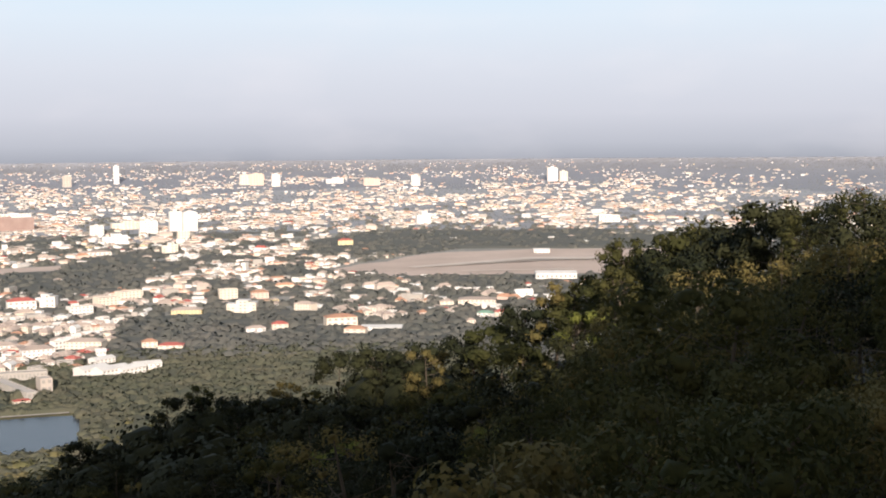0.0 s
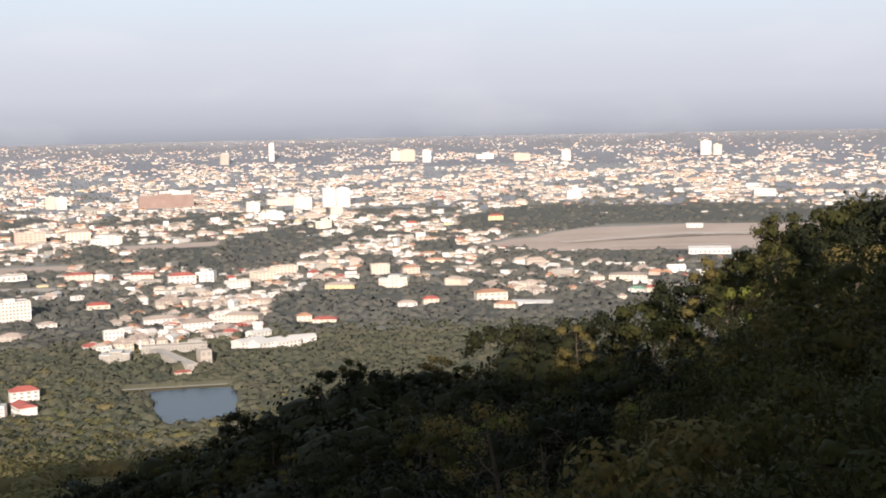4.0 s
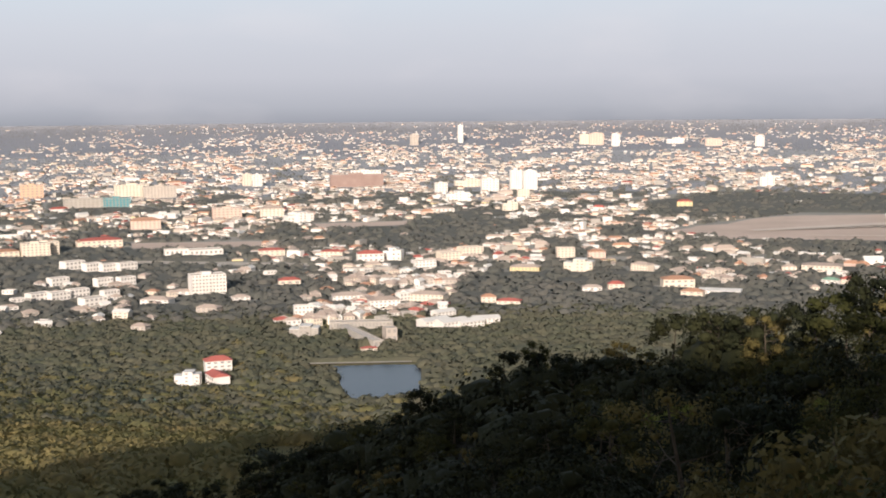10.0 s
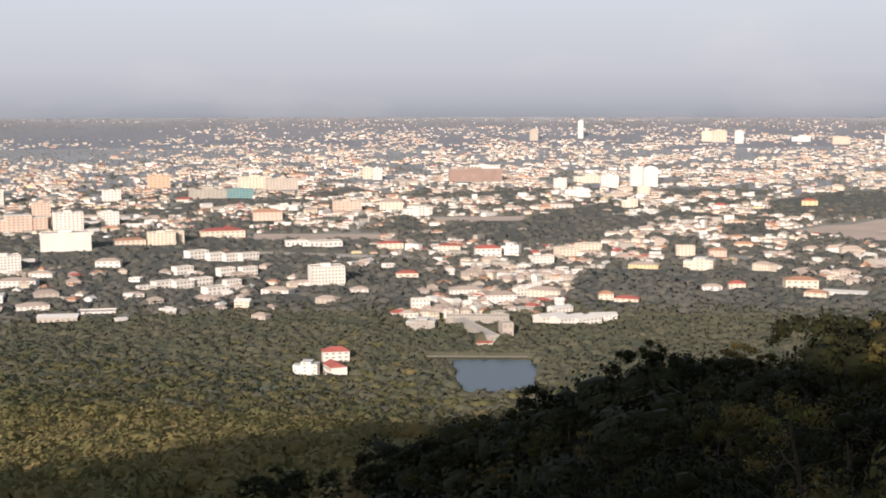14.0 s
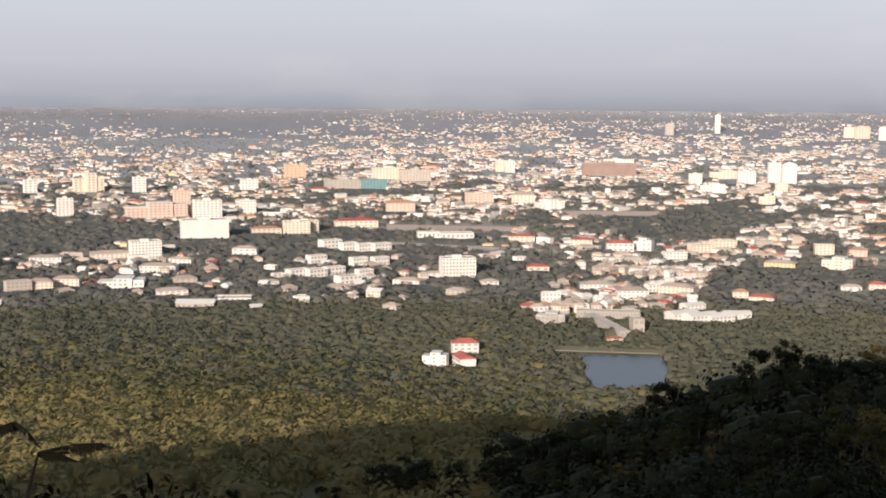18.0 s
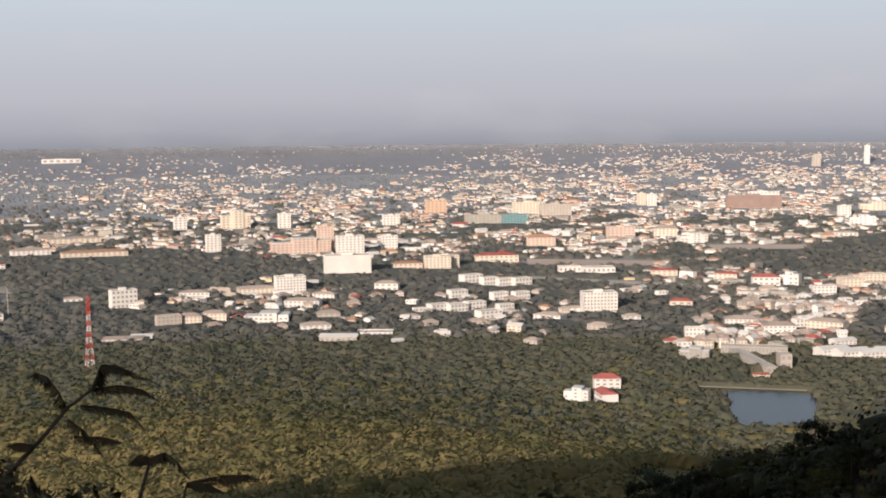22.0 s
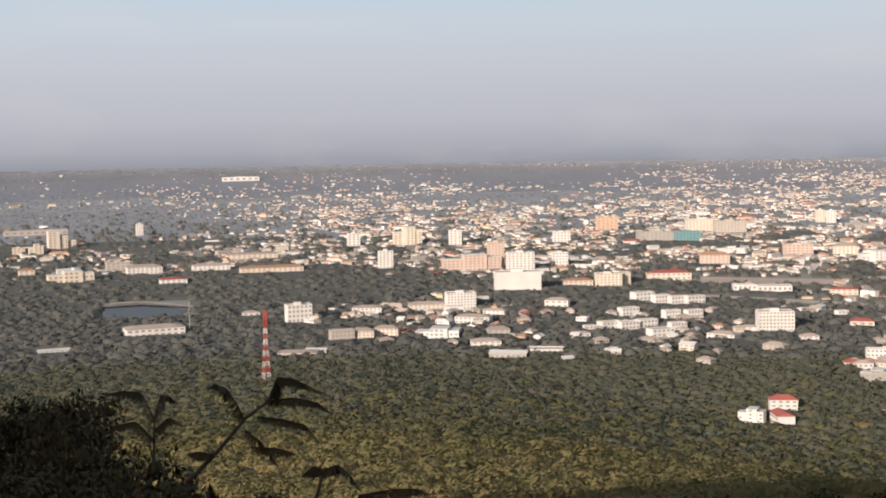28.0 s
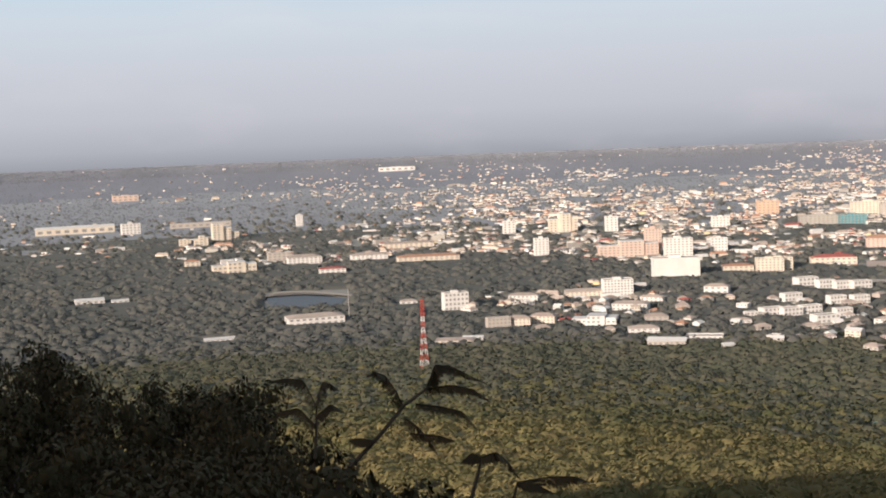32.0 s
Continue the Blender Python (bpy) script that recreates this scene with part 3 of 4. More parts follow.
building("school_building", "white school wing among dense low roofs", -20.12, 1299, 35.4, 19, 9.1, -12, "white", "hip_tan", 2, 8)
building("school_building", "white school wing among dense low roofs", -19.14, 1362, 23.9, 13, 7.2, -20, "white", "hip_tan", 2, 5)
building("dormitory", "beige dormitory block among dense low roofs", -25.99, 1200, 22.2, 12, 10.0, 12, "tan", "flat", 3, 6)
building("dormitory", "cream dormitory block among dense low roofs", -25.07, 1206, 22.3, 12, 10.6, -5, "cream", "hip_tan", 3, 6)
building("dormitory", "cream dormitory block among dense low roofs", -23.98, 1218, 23.6, 13, 10.7, -12, "cream", "hip_tan", 3, 6)
building("dormitory", "white stepped dormitory among dense low roofs", -21.71, 1188, 40.8, 22, 11.0, -8, "white", "step", 3, 9)
building("house", "white house with pale roofs", -19.60, 1149, 26.3, 14, 7.1, 8, "white", "hip_tan", 2, 5)
building("house", "tan house among trees", -19.04, 1221, 21.5, 12, 7.5, 8, "tan", "hip_tan", 2, 4)
building("long_hall", "long pale shed at the wood edge", -18.57, 1080, 31.4, 17, 6.7, -8, "tan", "gable", 1, 7)
building("long_hall", "long low white canopy", -16.97, 1113, 31.4, 17, 2.9, -4, "white", "flat", 1, 7)
building("house", "small white house in the wood", -15.99, 1068, 8.5, 9, 4.2, 20, "white", "gable", 1, 2)
building("villa", "white villa among trees", -16.41, 1422, 26.2, 14, 10.6, -10, "white", "hip_tan", 2, 4)
building("house", "small white house in the wood", -15.36, 1203, 15.9, 9, 5.3, 8, "white", "hip_tan", 1, 3)
building("apartment_block", "cream apartment block among dense low roofs", -14.18, 1629, 32.8, 18, 16.4, 8, "cream", "flat", 5, 7)
building("temple_hall", "cream hall with orange roofs", -15.52, 1632, 37.1, 20, 10.0, 8, "cream", "hip_orange", 2, 6)
building("temple_hall", "cream hall with red roof", -11.50, 1710, 52.3, 26, 12.0, 8, "cream", "hip_red", 2, 8)
building("apartment_block", "orange-pink apartment block among dense low roofs", -14.22, 2688, 42.2, 23, 25.8, 8, "orange", "flat", 5, 5)
building("dormitory", "white cube-like block with window bands", -27.87, 1335, 25.8, 14, 18.7, 14, "white", "flat", 4, 6)
building("sports_hall", "long white hall beside the pond", -34.12, 1275, 56.0, 26, 10.6, 10, "white", "hip_tan", 2, 9)
building("long_hall", "white shed among woods", -43.70, 1566, 32.9, 18, 6.9, 6, "white", "gable", 1, 5)
building("long_hall", "small white shed among woods", -42.43, 1563, 19.2, 11, 4.1, 6, "white", "gable", 1, 3)
building("long_hall", "low white shed in the forest", -38.31, 1200, 27.4, 15, 3.7, 6, "white", "gable", 1, 6)
building("apartment_tower", "cream stepped apartment tower", -37.81, 2481, 49.8, 26, 32.4, 8, "cream", "stepdown", 7, 7)
building("tower_block", "lone white tower block in the woods", -34.58, 2802, 14.6, 9, 24.4, 8, "white", "flat", 6, 3)
building("aircraft_hangar", "long tan hangar among dense low roofs", -44.10, 2919, 165.3, 26, 17.8, 4, "cream", "gable", 1, 9)
building("apartment_block", "white apartment block beside a hangar", -41.81, 2808, 39.1, 22, 22.0, 6, "white", "flat", 4, 5)
building("long_hall", "long tan shed among dense low roofs", -38.85, 2928, 132.6, 26, 10.2, 4, "tan", "flat", 1, 9)
building("house", "cream block among woods", -39.56, 2388, 20.8, 11, 12.5, 6, "cream", "flat", 3, 3)
building("house", "cream stepped block among woods", -38.87, 2382, 24.9, 14, 17.7, 6, "cream", "step", 4, 3)
building("house", "cream house with orange roof", -39.29, 1977, 22.4, 12, 10.4, 6, "cream", "hip_orange", 2, 3)
building("mansion", "cream complex with stepped roofs", -37.51, 1833, 60.9, 26, 16.0, 6, "cream", "step", 3, 9)
building("shophouse_row", "tan shophouse row among dense low roofs", -35.55, 2001, 34.9, 19, 12.2, 6, "tan", "flat", 3, 5)
building("shophouse_row", "white shophouse row among dense low roofs", -34.45, 1929, 50.5, 26, 13.5, 6, "white", "hip_tan", 3, 8)
building("shophouse_row", "white shophouse row among dense low roofs", -31.61, 1938, 54.2, 26, 11.0, 6, "white", "hip_tan", 3, 8)
building("shophouse_row", "long cream row with orange roof", -29.00, 1878, 90.2, 26, 10.7, 6, "cream", "hip_orange", 3, 12)
building("house", "white house with red roof", -33.24, 1770, 35.6, 20, 8.5, 6, "white", "hip_red", 2, 5)
building("shophouse_row", "long cream shophouse row", -29.85, 2133, 83.8, 26, 10.2, 6, "cream", "hip_tan", 3, 10)
building("house", "small white house at the forest edge", -29.94, 1401, 18.4, 10, 5.5, 6, "white", "hip_tan", 1, 3)
building("long_hall", "low cream sheds in the forest", -27.92, 1119, 34.5, 19, 4.4, -8, "cream", "hip_tan", 1, 7)
building("long_hall", "low white shed in the forest", -27.11, 1134, 18.0, 10, 4.0, -8, "white", "gable", 1, 4)
building("warehouse", "pale warehouse far off", -41.96, 4152, 79.5, 26, 18.1, 4, "pink", "flat", 2, 5)
building("warehouse", "long white warehouse far off", -30.22, 4740, 131.9, 26, 14.4, 4, "white", "flat", 1, 6)
building("estate_slab", "white gabled slab of a housing estate", -12.70, 1485, 24.7, 14, 9.1, 31, "white", "flat", 2, 5, group="housing estate slabs")
building("estate_slab", "white gabled slab of a housing estate", -11.90, 1461, 19.2, 11, 9.0, 31, "white", "flat", 2, 5, group="housing estate slabs")
building("estate_slab", "white gabled slab of a housing estate", -11.20, 1452, 19.1, 10, 8.9, 31, "white", "flat", 2, 5, group="housing estate slabs")
building("estate_slab", "white gabled slab of a housing estate", -10.47, 1455, 21.7, 12, 8.9, 31, "white", "flat", 2, 5, group="housing estate slabs")
building("estate_slab", "white gabled slab of a housing estate", -13.31, 1353, 20.2, 11, 8.3, 31, "white", "flat", 2, 5, group="housing estate slabs")
building("estate_slab", "white gabled slab of a housing estate", -11.46, 1335, 17.6, 10, 8.2, 31, "white", "flat", 2, 5, group="housing estate slabs")
building("estate_slab", "white gabled slab of a housing estate", -10.50, 1338, 17.6, 10, 8.2, 31, "white", "flat", 2, 5, group="housing estate slabs")
building("estate_slab", "white gabled slab of a housing estate", -14.13, 1251, 22.0, 12, 7.7, 31, "white", "flat", 2, 5, group="housing estate slabs")
building("estate_slab", "white gabled slab of a housing estate", -13.33, 1251, 19.8, 11, 7.7, 31, "white", "flat", 2, 5, group="housing estate slabs")
building("estate_slab", "white gabled slab of a housing estate", -12.53, 1266, 20.0, 11, 7.8, 31, "white", "flat", 2, 5, group="housing estate slabs")
building("estate_slab", "white gabled slab of a housing estate", -11.92, 1206, 23.3, 13, 7.4, 31, "white", "flat", 2, 5, group="housing estate slabs")
building("estate_slab", "white gabled slab of a housing estate", -11.20, 1248, 16.4, 9, 7.7, 31, "white", "flat", 2, 5, group="housing estate slabs")


# ---- woods and far town, too many to count ----
PHI = (1 + 5 ** 0.5) / 2
ICO = np.array([(-1, PHI, 0), (1, PHI, 0), (-1, -PHI, 0), (1, -PHI, 0), (0, -1, PHI), (0, 1, PHI), (0, -1, -PHI), (0, 1, -PHI), (PHI, 0, -1), (PHI, 0, 1), (-PHI, 0, -1), (-PHI, 0, 1)]) / 1.9
TRI = np.array([(0, 11, 5), (0, 5, 1), (0, 1, 7), (0, 7, 10), (0, 10, 11), (1, 5, 9), (5, 11, 4), (11, 10, 2), (10, 7, 6), (7, 1, 8), (3, 9, 4), (3, 4, 2), (3, 2, 6), (3, 6, 8), (3, 8, 9), (4, 9, 5), (2, 4, 11), (6, 2, 10), (8, 6, 7), (9, 8, 1)])


def clumps(name, label, category, centres, sizes, leaves, material, leaf=0.42, seed=1, core_size=0.8, flat=0.85, up=0.4):
    """One mesh of crowns: a rough core and leaf clumps on each, at the given centres and radii."""
    rng = np.random.default_rng(seed)
    c, s = np.asarray(centres, float), np.asarray(sizes, float)
    n = len(c)
    ico, tri = ICO, TRI
    if leaves < 1:
        ico = np.array([(1, 0, 0), (-1, 0, 0), (0, 1, 0), (0, -1, 0), (0, 0, 1), (0, 0, -1)])
        tri = np.array([(0, 2, 4), (2, 1, 4), (1, 3, 4), (3, 0, 4), (2, 0, 5), (1, 2, 5), (3, 1, 5), (0, 3, 5)])
    k = len(ico)
    core = ico[None] * core_size * rng.uniform(0.8, 1.15, (n, k, 1)) * s[:, None, None] * np.array([1, 1, flat]) + c[:, None]
    cv = core.reshape(-1, 3)
    cf = (tri[None] + k * np.arange(n)[:, None, None]).reshape(-1, 3)
    d = rng.normal(size=(n, leaves, 3))
    d[..., 2] = np.abs(d[..., 2]) * 1.1 - 0.35
    d /= np.linalg.norm(d, axis=2, keepdims=True)
    p = c[:, None] + d * s[:, None, None] * rng.uniform(0.80, 1.14, (n, leaves, 1)) * np.array([1, 1, flat + 0.05])
    a = np.cross(d, rng.normal(size=d.shape))
    a /= np.linalg.norm(a, axis=2, keepdims=True)
    b = np.cross(d, a) + 0.3 * d * rng.normal(size=(n, leaves, 1))
    k = leaf * s[:, None, None] * rng.uniform(0.6, 1.3, (n, leaves, 1))
    q = np.stack([p - a * k, p - b * k * 0.8, p + a * k, p + b * k * 0.8], 2).reshape(-1, 3)
    qf = np.arange(len(q)).reshape(-1, 4) + len(cv)
    me = bpy.data.meshes.new(name)
    v = np.concatenate([cv, q])
    me.vertices.add(len(v))
    me.vertices.foreach_set("co", v.ravel())
    loops = np.concatenate([cf.ravel(), qf.ravel()])
    me.loops.add(len(loops))
    me.loops.foreach_set("vertex_index", loops.astype(np.int32))
    me.polygons.add(len(cf) + len(qf))
    starts = np.concatenate([np.arange(len(cf)) * 3, len(cf) * 3 + np.arange(len(qf)) * 4])
    me.polygons.foreach_set("loop_start", starts.astype(np.int32))
    me.materials.append(material)
    me.update(calc_edges=True)
    # shade each crown as one round mass
    out = np.concatenate([(core - c[:, None]).reshape(-1, 3), np.repeat(d.reshape(-1, 3), 4, axis=0)])
    out /= np.linalg.norm(out, axis=1, keepdims=True)
    out[len(cv):] += 0.10 * rng.normal(size=(len(q), 3))
    out += np.array([0, 0, up])
    out /= np.linalg.norm(out, axis=1, keepdims=True)
    me.polygons.foreach_set("use_smooth", np.ones(len(me.polygons), bool))
    me.normals_split_custom_set_from_vertices(out.tolist())
    return tagged(new(name, me), label, category, kind="stuff")


def sown(count, az0, az1, r0, r1, seed):
    rng = np.random.default_rng(seed)
    az = rng.uniform(az0, az1, count)
    r = np.sqrt(rng.uniform(r0 * r0, r1 * r1, count))
    return az, r


def in_water(az, r):
    return (-1.5 < az < 2.45 and 768 + 6 * az < r < 896) or (-2.7 < az < -1.4 and 868 < r < 896) or (-36.4 < az < -32.4 and 1400 < r < 1575)


TAKEN = []  # bearing, distance, half widths of what stands already
for ob in scene.objects:
    if ob.parent is None and "label" in ob and ob.type == "EMPTY":
        x, y, _ = ob.matrix_basis.translation
        q = math.hypot(x, y)
        wide = max((c.dimensions.x for c in ob.children), default=20) / 2 + 2
        TAKEN.append((math.degrees(math.atan2(x, y)), q, math.degrees(wide / q)))
TAKEN_AZ = np.array([t[0] for t in TAKEN])
TAKEN_R = np.array([t[1] for t in TAKEN])
TAKEN_W = np.array([t[2] for t in TAKEN])


def blocked(az, r, front=45, back=14):
    """True where something would hide or cut a building that stands."""
    near = (np.abs(TAKEN_AZ - az) < TAKEN_W + 0.15) & (r > TAKEN_R - front * TAKEN_R / 1500) & (r < TAKEN_R + back)
    return bool(near.any())


def open_ground(az, r):
    field = 12.5 < az < 31 and 1715 + (az < 15.2) * 90 < r < 1800 + (min(az, 19) - 12.5) * 52 + 25
    yard = (-2.6 < az < 1.9 and 1885 < r < 1995) or (-10.3 < az < -4.5 and 1655 < r < 1750) or (-10.3 < az < -2.5 and 1500 - (az + 10.3) * 9 < r < 1548 - (az + 10.3) * 9)
    return field or yard or in_water(az, r)


# districts of the town and of its trees: bearing, degrees down, their spreads, weight
BUILT = [(-6, 3.2, 11, 1.5, 1.3), (-7, 4.9, 6, 0.6, 0.8), (8, 2.6, 11, 1.2, 1.15), (23, 2.6, 8, 1.0, 0.85), (-20.5, 4.6, 3.8, 0.9, 1.3),
         (10, 5.6, 2.6, 0.9, 0.8), (18, 6.9, 4.5, 0.5, 0.55), (-20.5, 7.1, 3.4, 0.6, 0.85), (-31, 4.9, 5, 0.40, 0.9), (-9, 8.2, 4, 0.6, 0.3),
         (-24, 2.7, 5, 0.8, 0.45), (-36, 2.6, 7, 0.8, 0.22), (-42, 4.2, 4, 0.25, 0.35), (-3, 6.7, 2.2, 0.45, 0.7), (1.5, 9.0, 1.6, 0.45, 0.8), (15, 7.9, 2, 0.3, 0.4)]
GREEN = [(4.3, 5.5, 1.7, 0.55, 1.3), (0.2, 5.7, 2.0, 0.30, 0.7), (17.5, 4.3, 5.5, 0.40, 0.8), (10, 8.9, 3.6, 0.8, 1.3), (-25.5, 6.0, 3, 0.4, 1.0), (-16.5, 1.45, 3, 0.25, 1.0),
         (-40, 3.2, 5, 0.45, 0.8), (-13.0, 4.3, 0.6, 0.8, 0.9), (-16.5, 6.7, 1.6, 0.5, 0.8), (-18.5, 2.35, 2.6, 0.16, 1.6), (-5, 8.6, 2.4, 0.4, 0.5), (-29, 6.2, 6, 0.5, 0.9)]
# streets lined with houses: bearing and degrees down at both ends, half width, weight
STREETS = [(-2.0, 9.3, 2.6, 7.6, 0.75, 1.3), (2.0, 7.7, 7.6, 5.5, 0.55, 1.5), (7.6, 5.5, 6.6, 3.6, 0.30, 0.8), (6.5, 6.6, 12.5, 6.2, 0.45, 0.9)]


def street(az, dep):
    total = 0.0
    for a0, d0, a1, d1, wide, weight in STREETS:
        ax, ay = a1 - a0, d1 - d0
        t = min(max(((az - a0) * ax + (dep - d0) * ay) / (ax * ax + ay * ay), 0), 1)
        off = math.hypot(az - a0 - t * ax, dep - d0 - t * ay)
        total += weight * math.exp(-0.5 * (off / wide) ** 2)
    return total


def density(az, dep):
    s = sum(w * math.exp(-0.5 * ((az - a) / u) ** 2 - 0.5 * ((dep - d) / v) ** 2) for a, d, u, v, w in BUILT) + street(az, dep)
    g = sum(w * math.exp(-0.5 * ((az - a) / u) ** 2 - 0.5 * ((dep - d) / v) ** 2) for a, d, u, v, w in GREEN)
    patchy = 0.55 + 2.0 * noise.noise(Vector((az * 0.4, dep * 3.2, 3.0))) + 1.5 * noise.noise(Vector((az * 1.3, dep * 9, 9.0)))
    return max((min(s, 1.0) - g) * min(max(patchy, 0.04), 1.15) * (0.45 + 0.55 * min(max((dep - 0.9) / 1.2, 0), 1)), 0.01 if dep < 6 else 0.0)


def distance(dep):
    d = 180 / math.tan(radians(dep))
    return d if d < 3200 else 3200 + 1700 * (1 - math.exp(-(d - 3200) / 1700))


def shrink(r):
    """The far town lies beyond the rise of the plain, smaller with its distance."""
    return 1.0 if r < 3200 else (180 - ground(0, r)) / 180


# the olive forest on the foothill, greyed for haze where it runs out into the plain
az, r = sown(23000, -51, 22, 140, 1130, 3)
sorts = {"shade": ([], []), "close": ([], []), "near": ([], []), "far": ([], []), "edge": ([], [])}
rng = np.random.default_rng(4)
for a, q in zip(az, r):
    if in_water(a, q) or blocked(a, q, 34):
        continue
    if q > 960 and density(a, math.degrees(math.atan(180 / q))) > rng.uniform(0, 0.7):
        continue
    size = rng.uniform(2.8, 5.4) + 0.8 * (q > 500)
    x, y, z = spot(a, q, size * rng.uniform(0.12, 0.40))
    if q < (225 if a < -4 else 300) and a > -20:
        top = 180 - q * math.tan(radians(skyline(max(a, -20)) + 0.15))
        size = min(size, (top - z) * 0.7 + size * 0.6)
        if size < 0.7:
            continue
        x, y, z = spot(a, q, size * 0.4)
        if z + size > top + 0.4:
            continue
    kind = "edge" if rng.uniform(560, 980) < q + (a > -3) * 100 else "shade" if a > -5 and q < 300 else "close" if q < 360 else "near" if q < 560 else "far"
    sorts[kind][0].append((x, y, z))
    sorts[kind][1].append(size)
# these crowns take the ridge tone that carries shade in its colour
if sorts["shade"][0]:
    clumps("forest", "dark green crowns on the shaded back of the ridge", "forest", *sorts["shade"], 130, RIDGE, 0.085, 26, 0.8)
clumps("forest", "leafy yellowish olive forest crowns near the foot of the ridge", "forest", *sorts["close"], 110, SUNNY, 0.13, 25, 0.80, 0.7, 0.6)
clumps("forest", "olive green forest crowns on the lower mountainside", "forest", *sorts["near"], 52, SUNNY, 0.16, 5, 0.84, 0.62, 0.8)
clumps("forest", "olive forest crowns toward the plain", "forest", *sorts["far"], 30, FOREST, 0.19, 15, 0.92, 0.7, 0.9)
clumps("forest", "haze-greyed forest crowns at the edge of the plain", "forest", *sorts["edge"], 20, MID, 0.21, 16, 0.95, 0.7, 1.0)

# trees between the houses of the plain
rng = np.random.default_rng(6)
# haze is put into their leaf tones, bluer farther off
for name, label, d0, d1, count, leaves, size, material in (
        ("park_trees", "haze-greyed green trees between town houses", 2.6, 12.4, 30000, 9, (4.8, 9.0), PARK),
        ("far_trees", "haze-tinted trees across the far plain", 0.82, 4.2, 36000, 0, (3.0, 6.5), FAR),
        ("horizon_trees", "haze-tinted tree line at the far edge of the plain", 0.82, 1.3, 12000, 0, (4.5, 8.0), FAR)):
    pts, rad = [], []
    for _ in range(count):
        a, dep = rng.uniform(-58, 40), rng.uniform(d0, d1)
        if leaves and dep < rng.uniform(2.6, 4.2) or not leaves and dep > rng.uniform(2.6, 4.2):
            continue
        q = distance(dep)
        if q < 1080 and a < 22 or open_ground(a, q) or blocked(a, q):
            continue
        if density(a, dep) * 1.05 > rng.uniform(0, 1):
            continue
        k = rng.uniform(*size) * shrink(q)
        x, y, z = spot(a, q, k * rng.uniform(0.04, 0.22))
        pts.append((x, y, z))
        rad.append(k)
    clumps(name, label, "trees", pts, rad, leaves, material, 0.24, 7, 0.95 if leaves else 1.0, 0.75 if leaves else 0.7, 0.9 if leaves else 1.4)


def canopy(name, label, rings, turns, material, height):
    """The closed leaf roof between the crowns: a bumpy sheet over the ground."""
    v, n, f = [], len(turns), []
    for q in rings:
        for a in turns:
            x, y, z = spot(a, q)
            w = Vector((x, y, 0))
            v.append((x, y, z + height(a, q) * (1 + 0.30 * noise.noise(w / 7) + 0.22 * noise.noise(w / 3.1))))
    for i in range(len(rings) - 1):
        for j in range(n - 1):
            k = i * n + j
            if max(v[m][2] - ground(*v[m][:2]) for m in (k, k + n + 1)) > 0:
                f.append((k, k + 1, k + n + 1, k + n))
    tagged(new(name, mesh(name, v, f, material, True)), label, "forest", kind="stuff")


def roof_of_leaves(a, q):
    """Height of the closed leaf roof; under the ground where nothing grows."""
    if open_ground(a, q) or blocked(a, q, 20, 14):
        return -0.8
    if q > 960 and density(a, math.degrees(math.atan(180 / q))) > 0.16:
        return -0.8
    return float(np.interp(q, [300, 620], [1.1, 2.9])) * min(max((q - (160 if a < -20 else 270)) / 80, 0), 1) - 0.01


turns = list(np.arange(-50, 22.1, 0.3))
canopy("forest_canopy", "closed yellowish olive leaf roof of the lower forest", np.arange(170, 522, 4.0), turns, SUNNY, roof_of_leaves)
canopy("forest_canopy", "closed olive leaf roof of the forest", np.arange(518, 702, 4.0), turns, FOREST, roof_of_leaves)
canopy("forest_canopy", "closed haze-greyed leaf roof at the edge of the plain", np.arange(698, 1094, 4.5), turns, MID, roof_of_leaves)
canopy("park_canopy", "closed haze-greyed leaf roof of parks and gardens", np.geomspace(1089, 2600, 150), list(np.arange(-50, 36, 0.3)), PARK, roof_of_leaves)

# unseen trees on the mountain behind the eye, added to roughen its shadow
pts = [(x, y, ground(x, y) + 3) for x, y in rng.uniform((-420, -330), (420, -125), (1200, 2))]
clumps("mountain_trees", "unseen trees behind the lookout, added to roughen the shadow edge", "forest", pts, rng.uniform(2.5, 5, len(pts)), 14, RIDGE, 0.42, 8)


# ---- trees of the ridge ----
def tube(points, radii, sides=6):
    v, f = [], []
    for i, p in enumerate(points):
        p = Vector(p)
        a = Vector(points[min(i + 1, len(points) - 1)]) - Vector(points[max(i - 1, 0)])
        q = a.to_track_quat("Z", "Y")
        for k in range(sides):
            t = 2 * math.pi * k / sides
            v.append(tuple(p + q @ Vector((radii[i] * math.cos(t), radii[i] * math.sin(t), 0))))
    for i in range(len(points) - 1):
        for k in range(sides):
            j = (k + 1) % sides
            f.append((i * sides + k, i * sides + j, (i + 1) * sides + j, (i + 1) * sides + k))
    return v, f


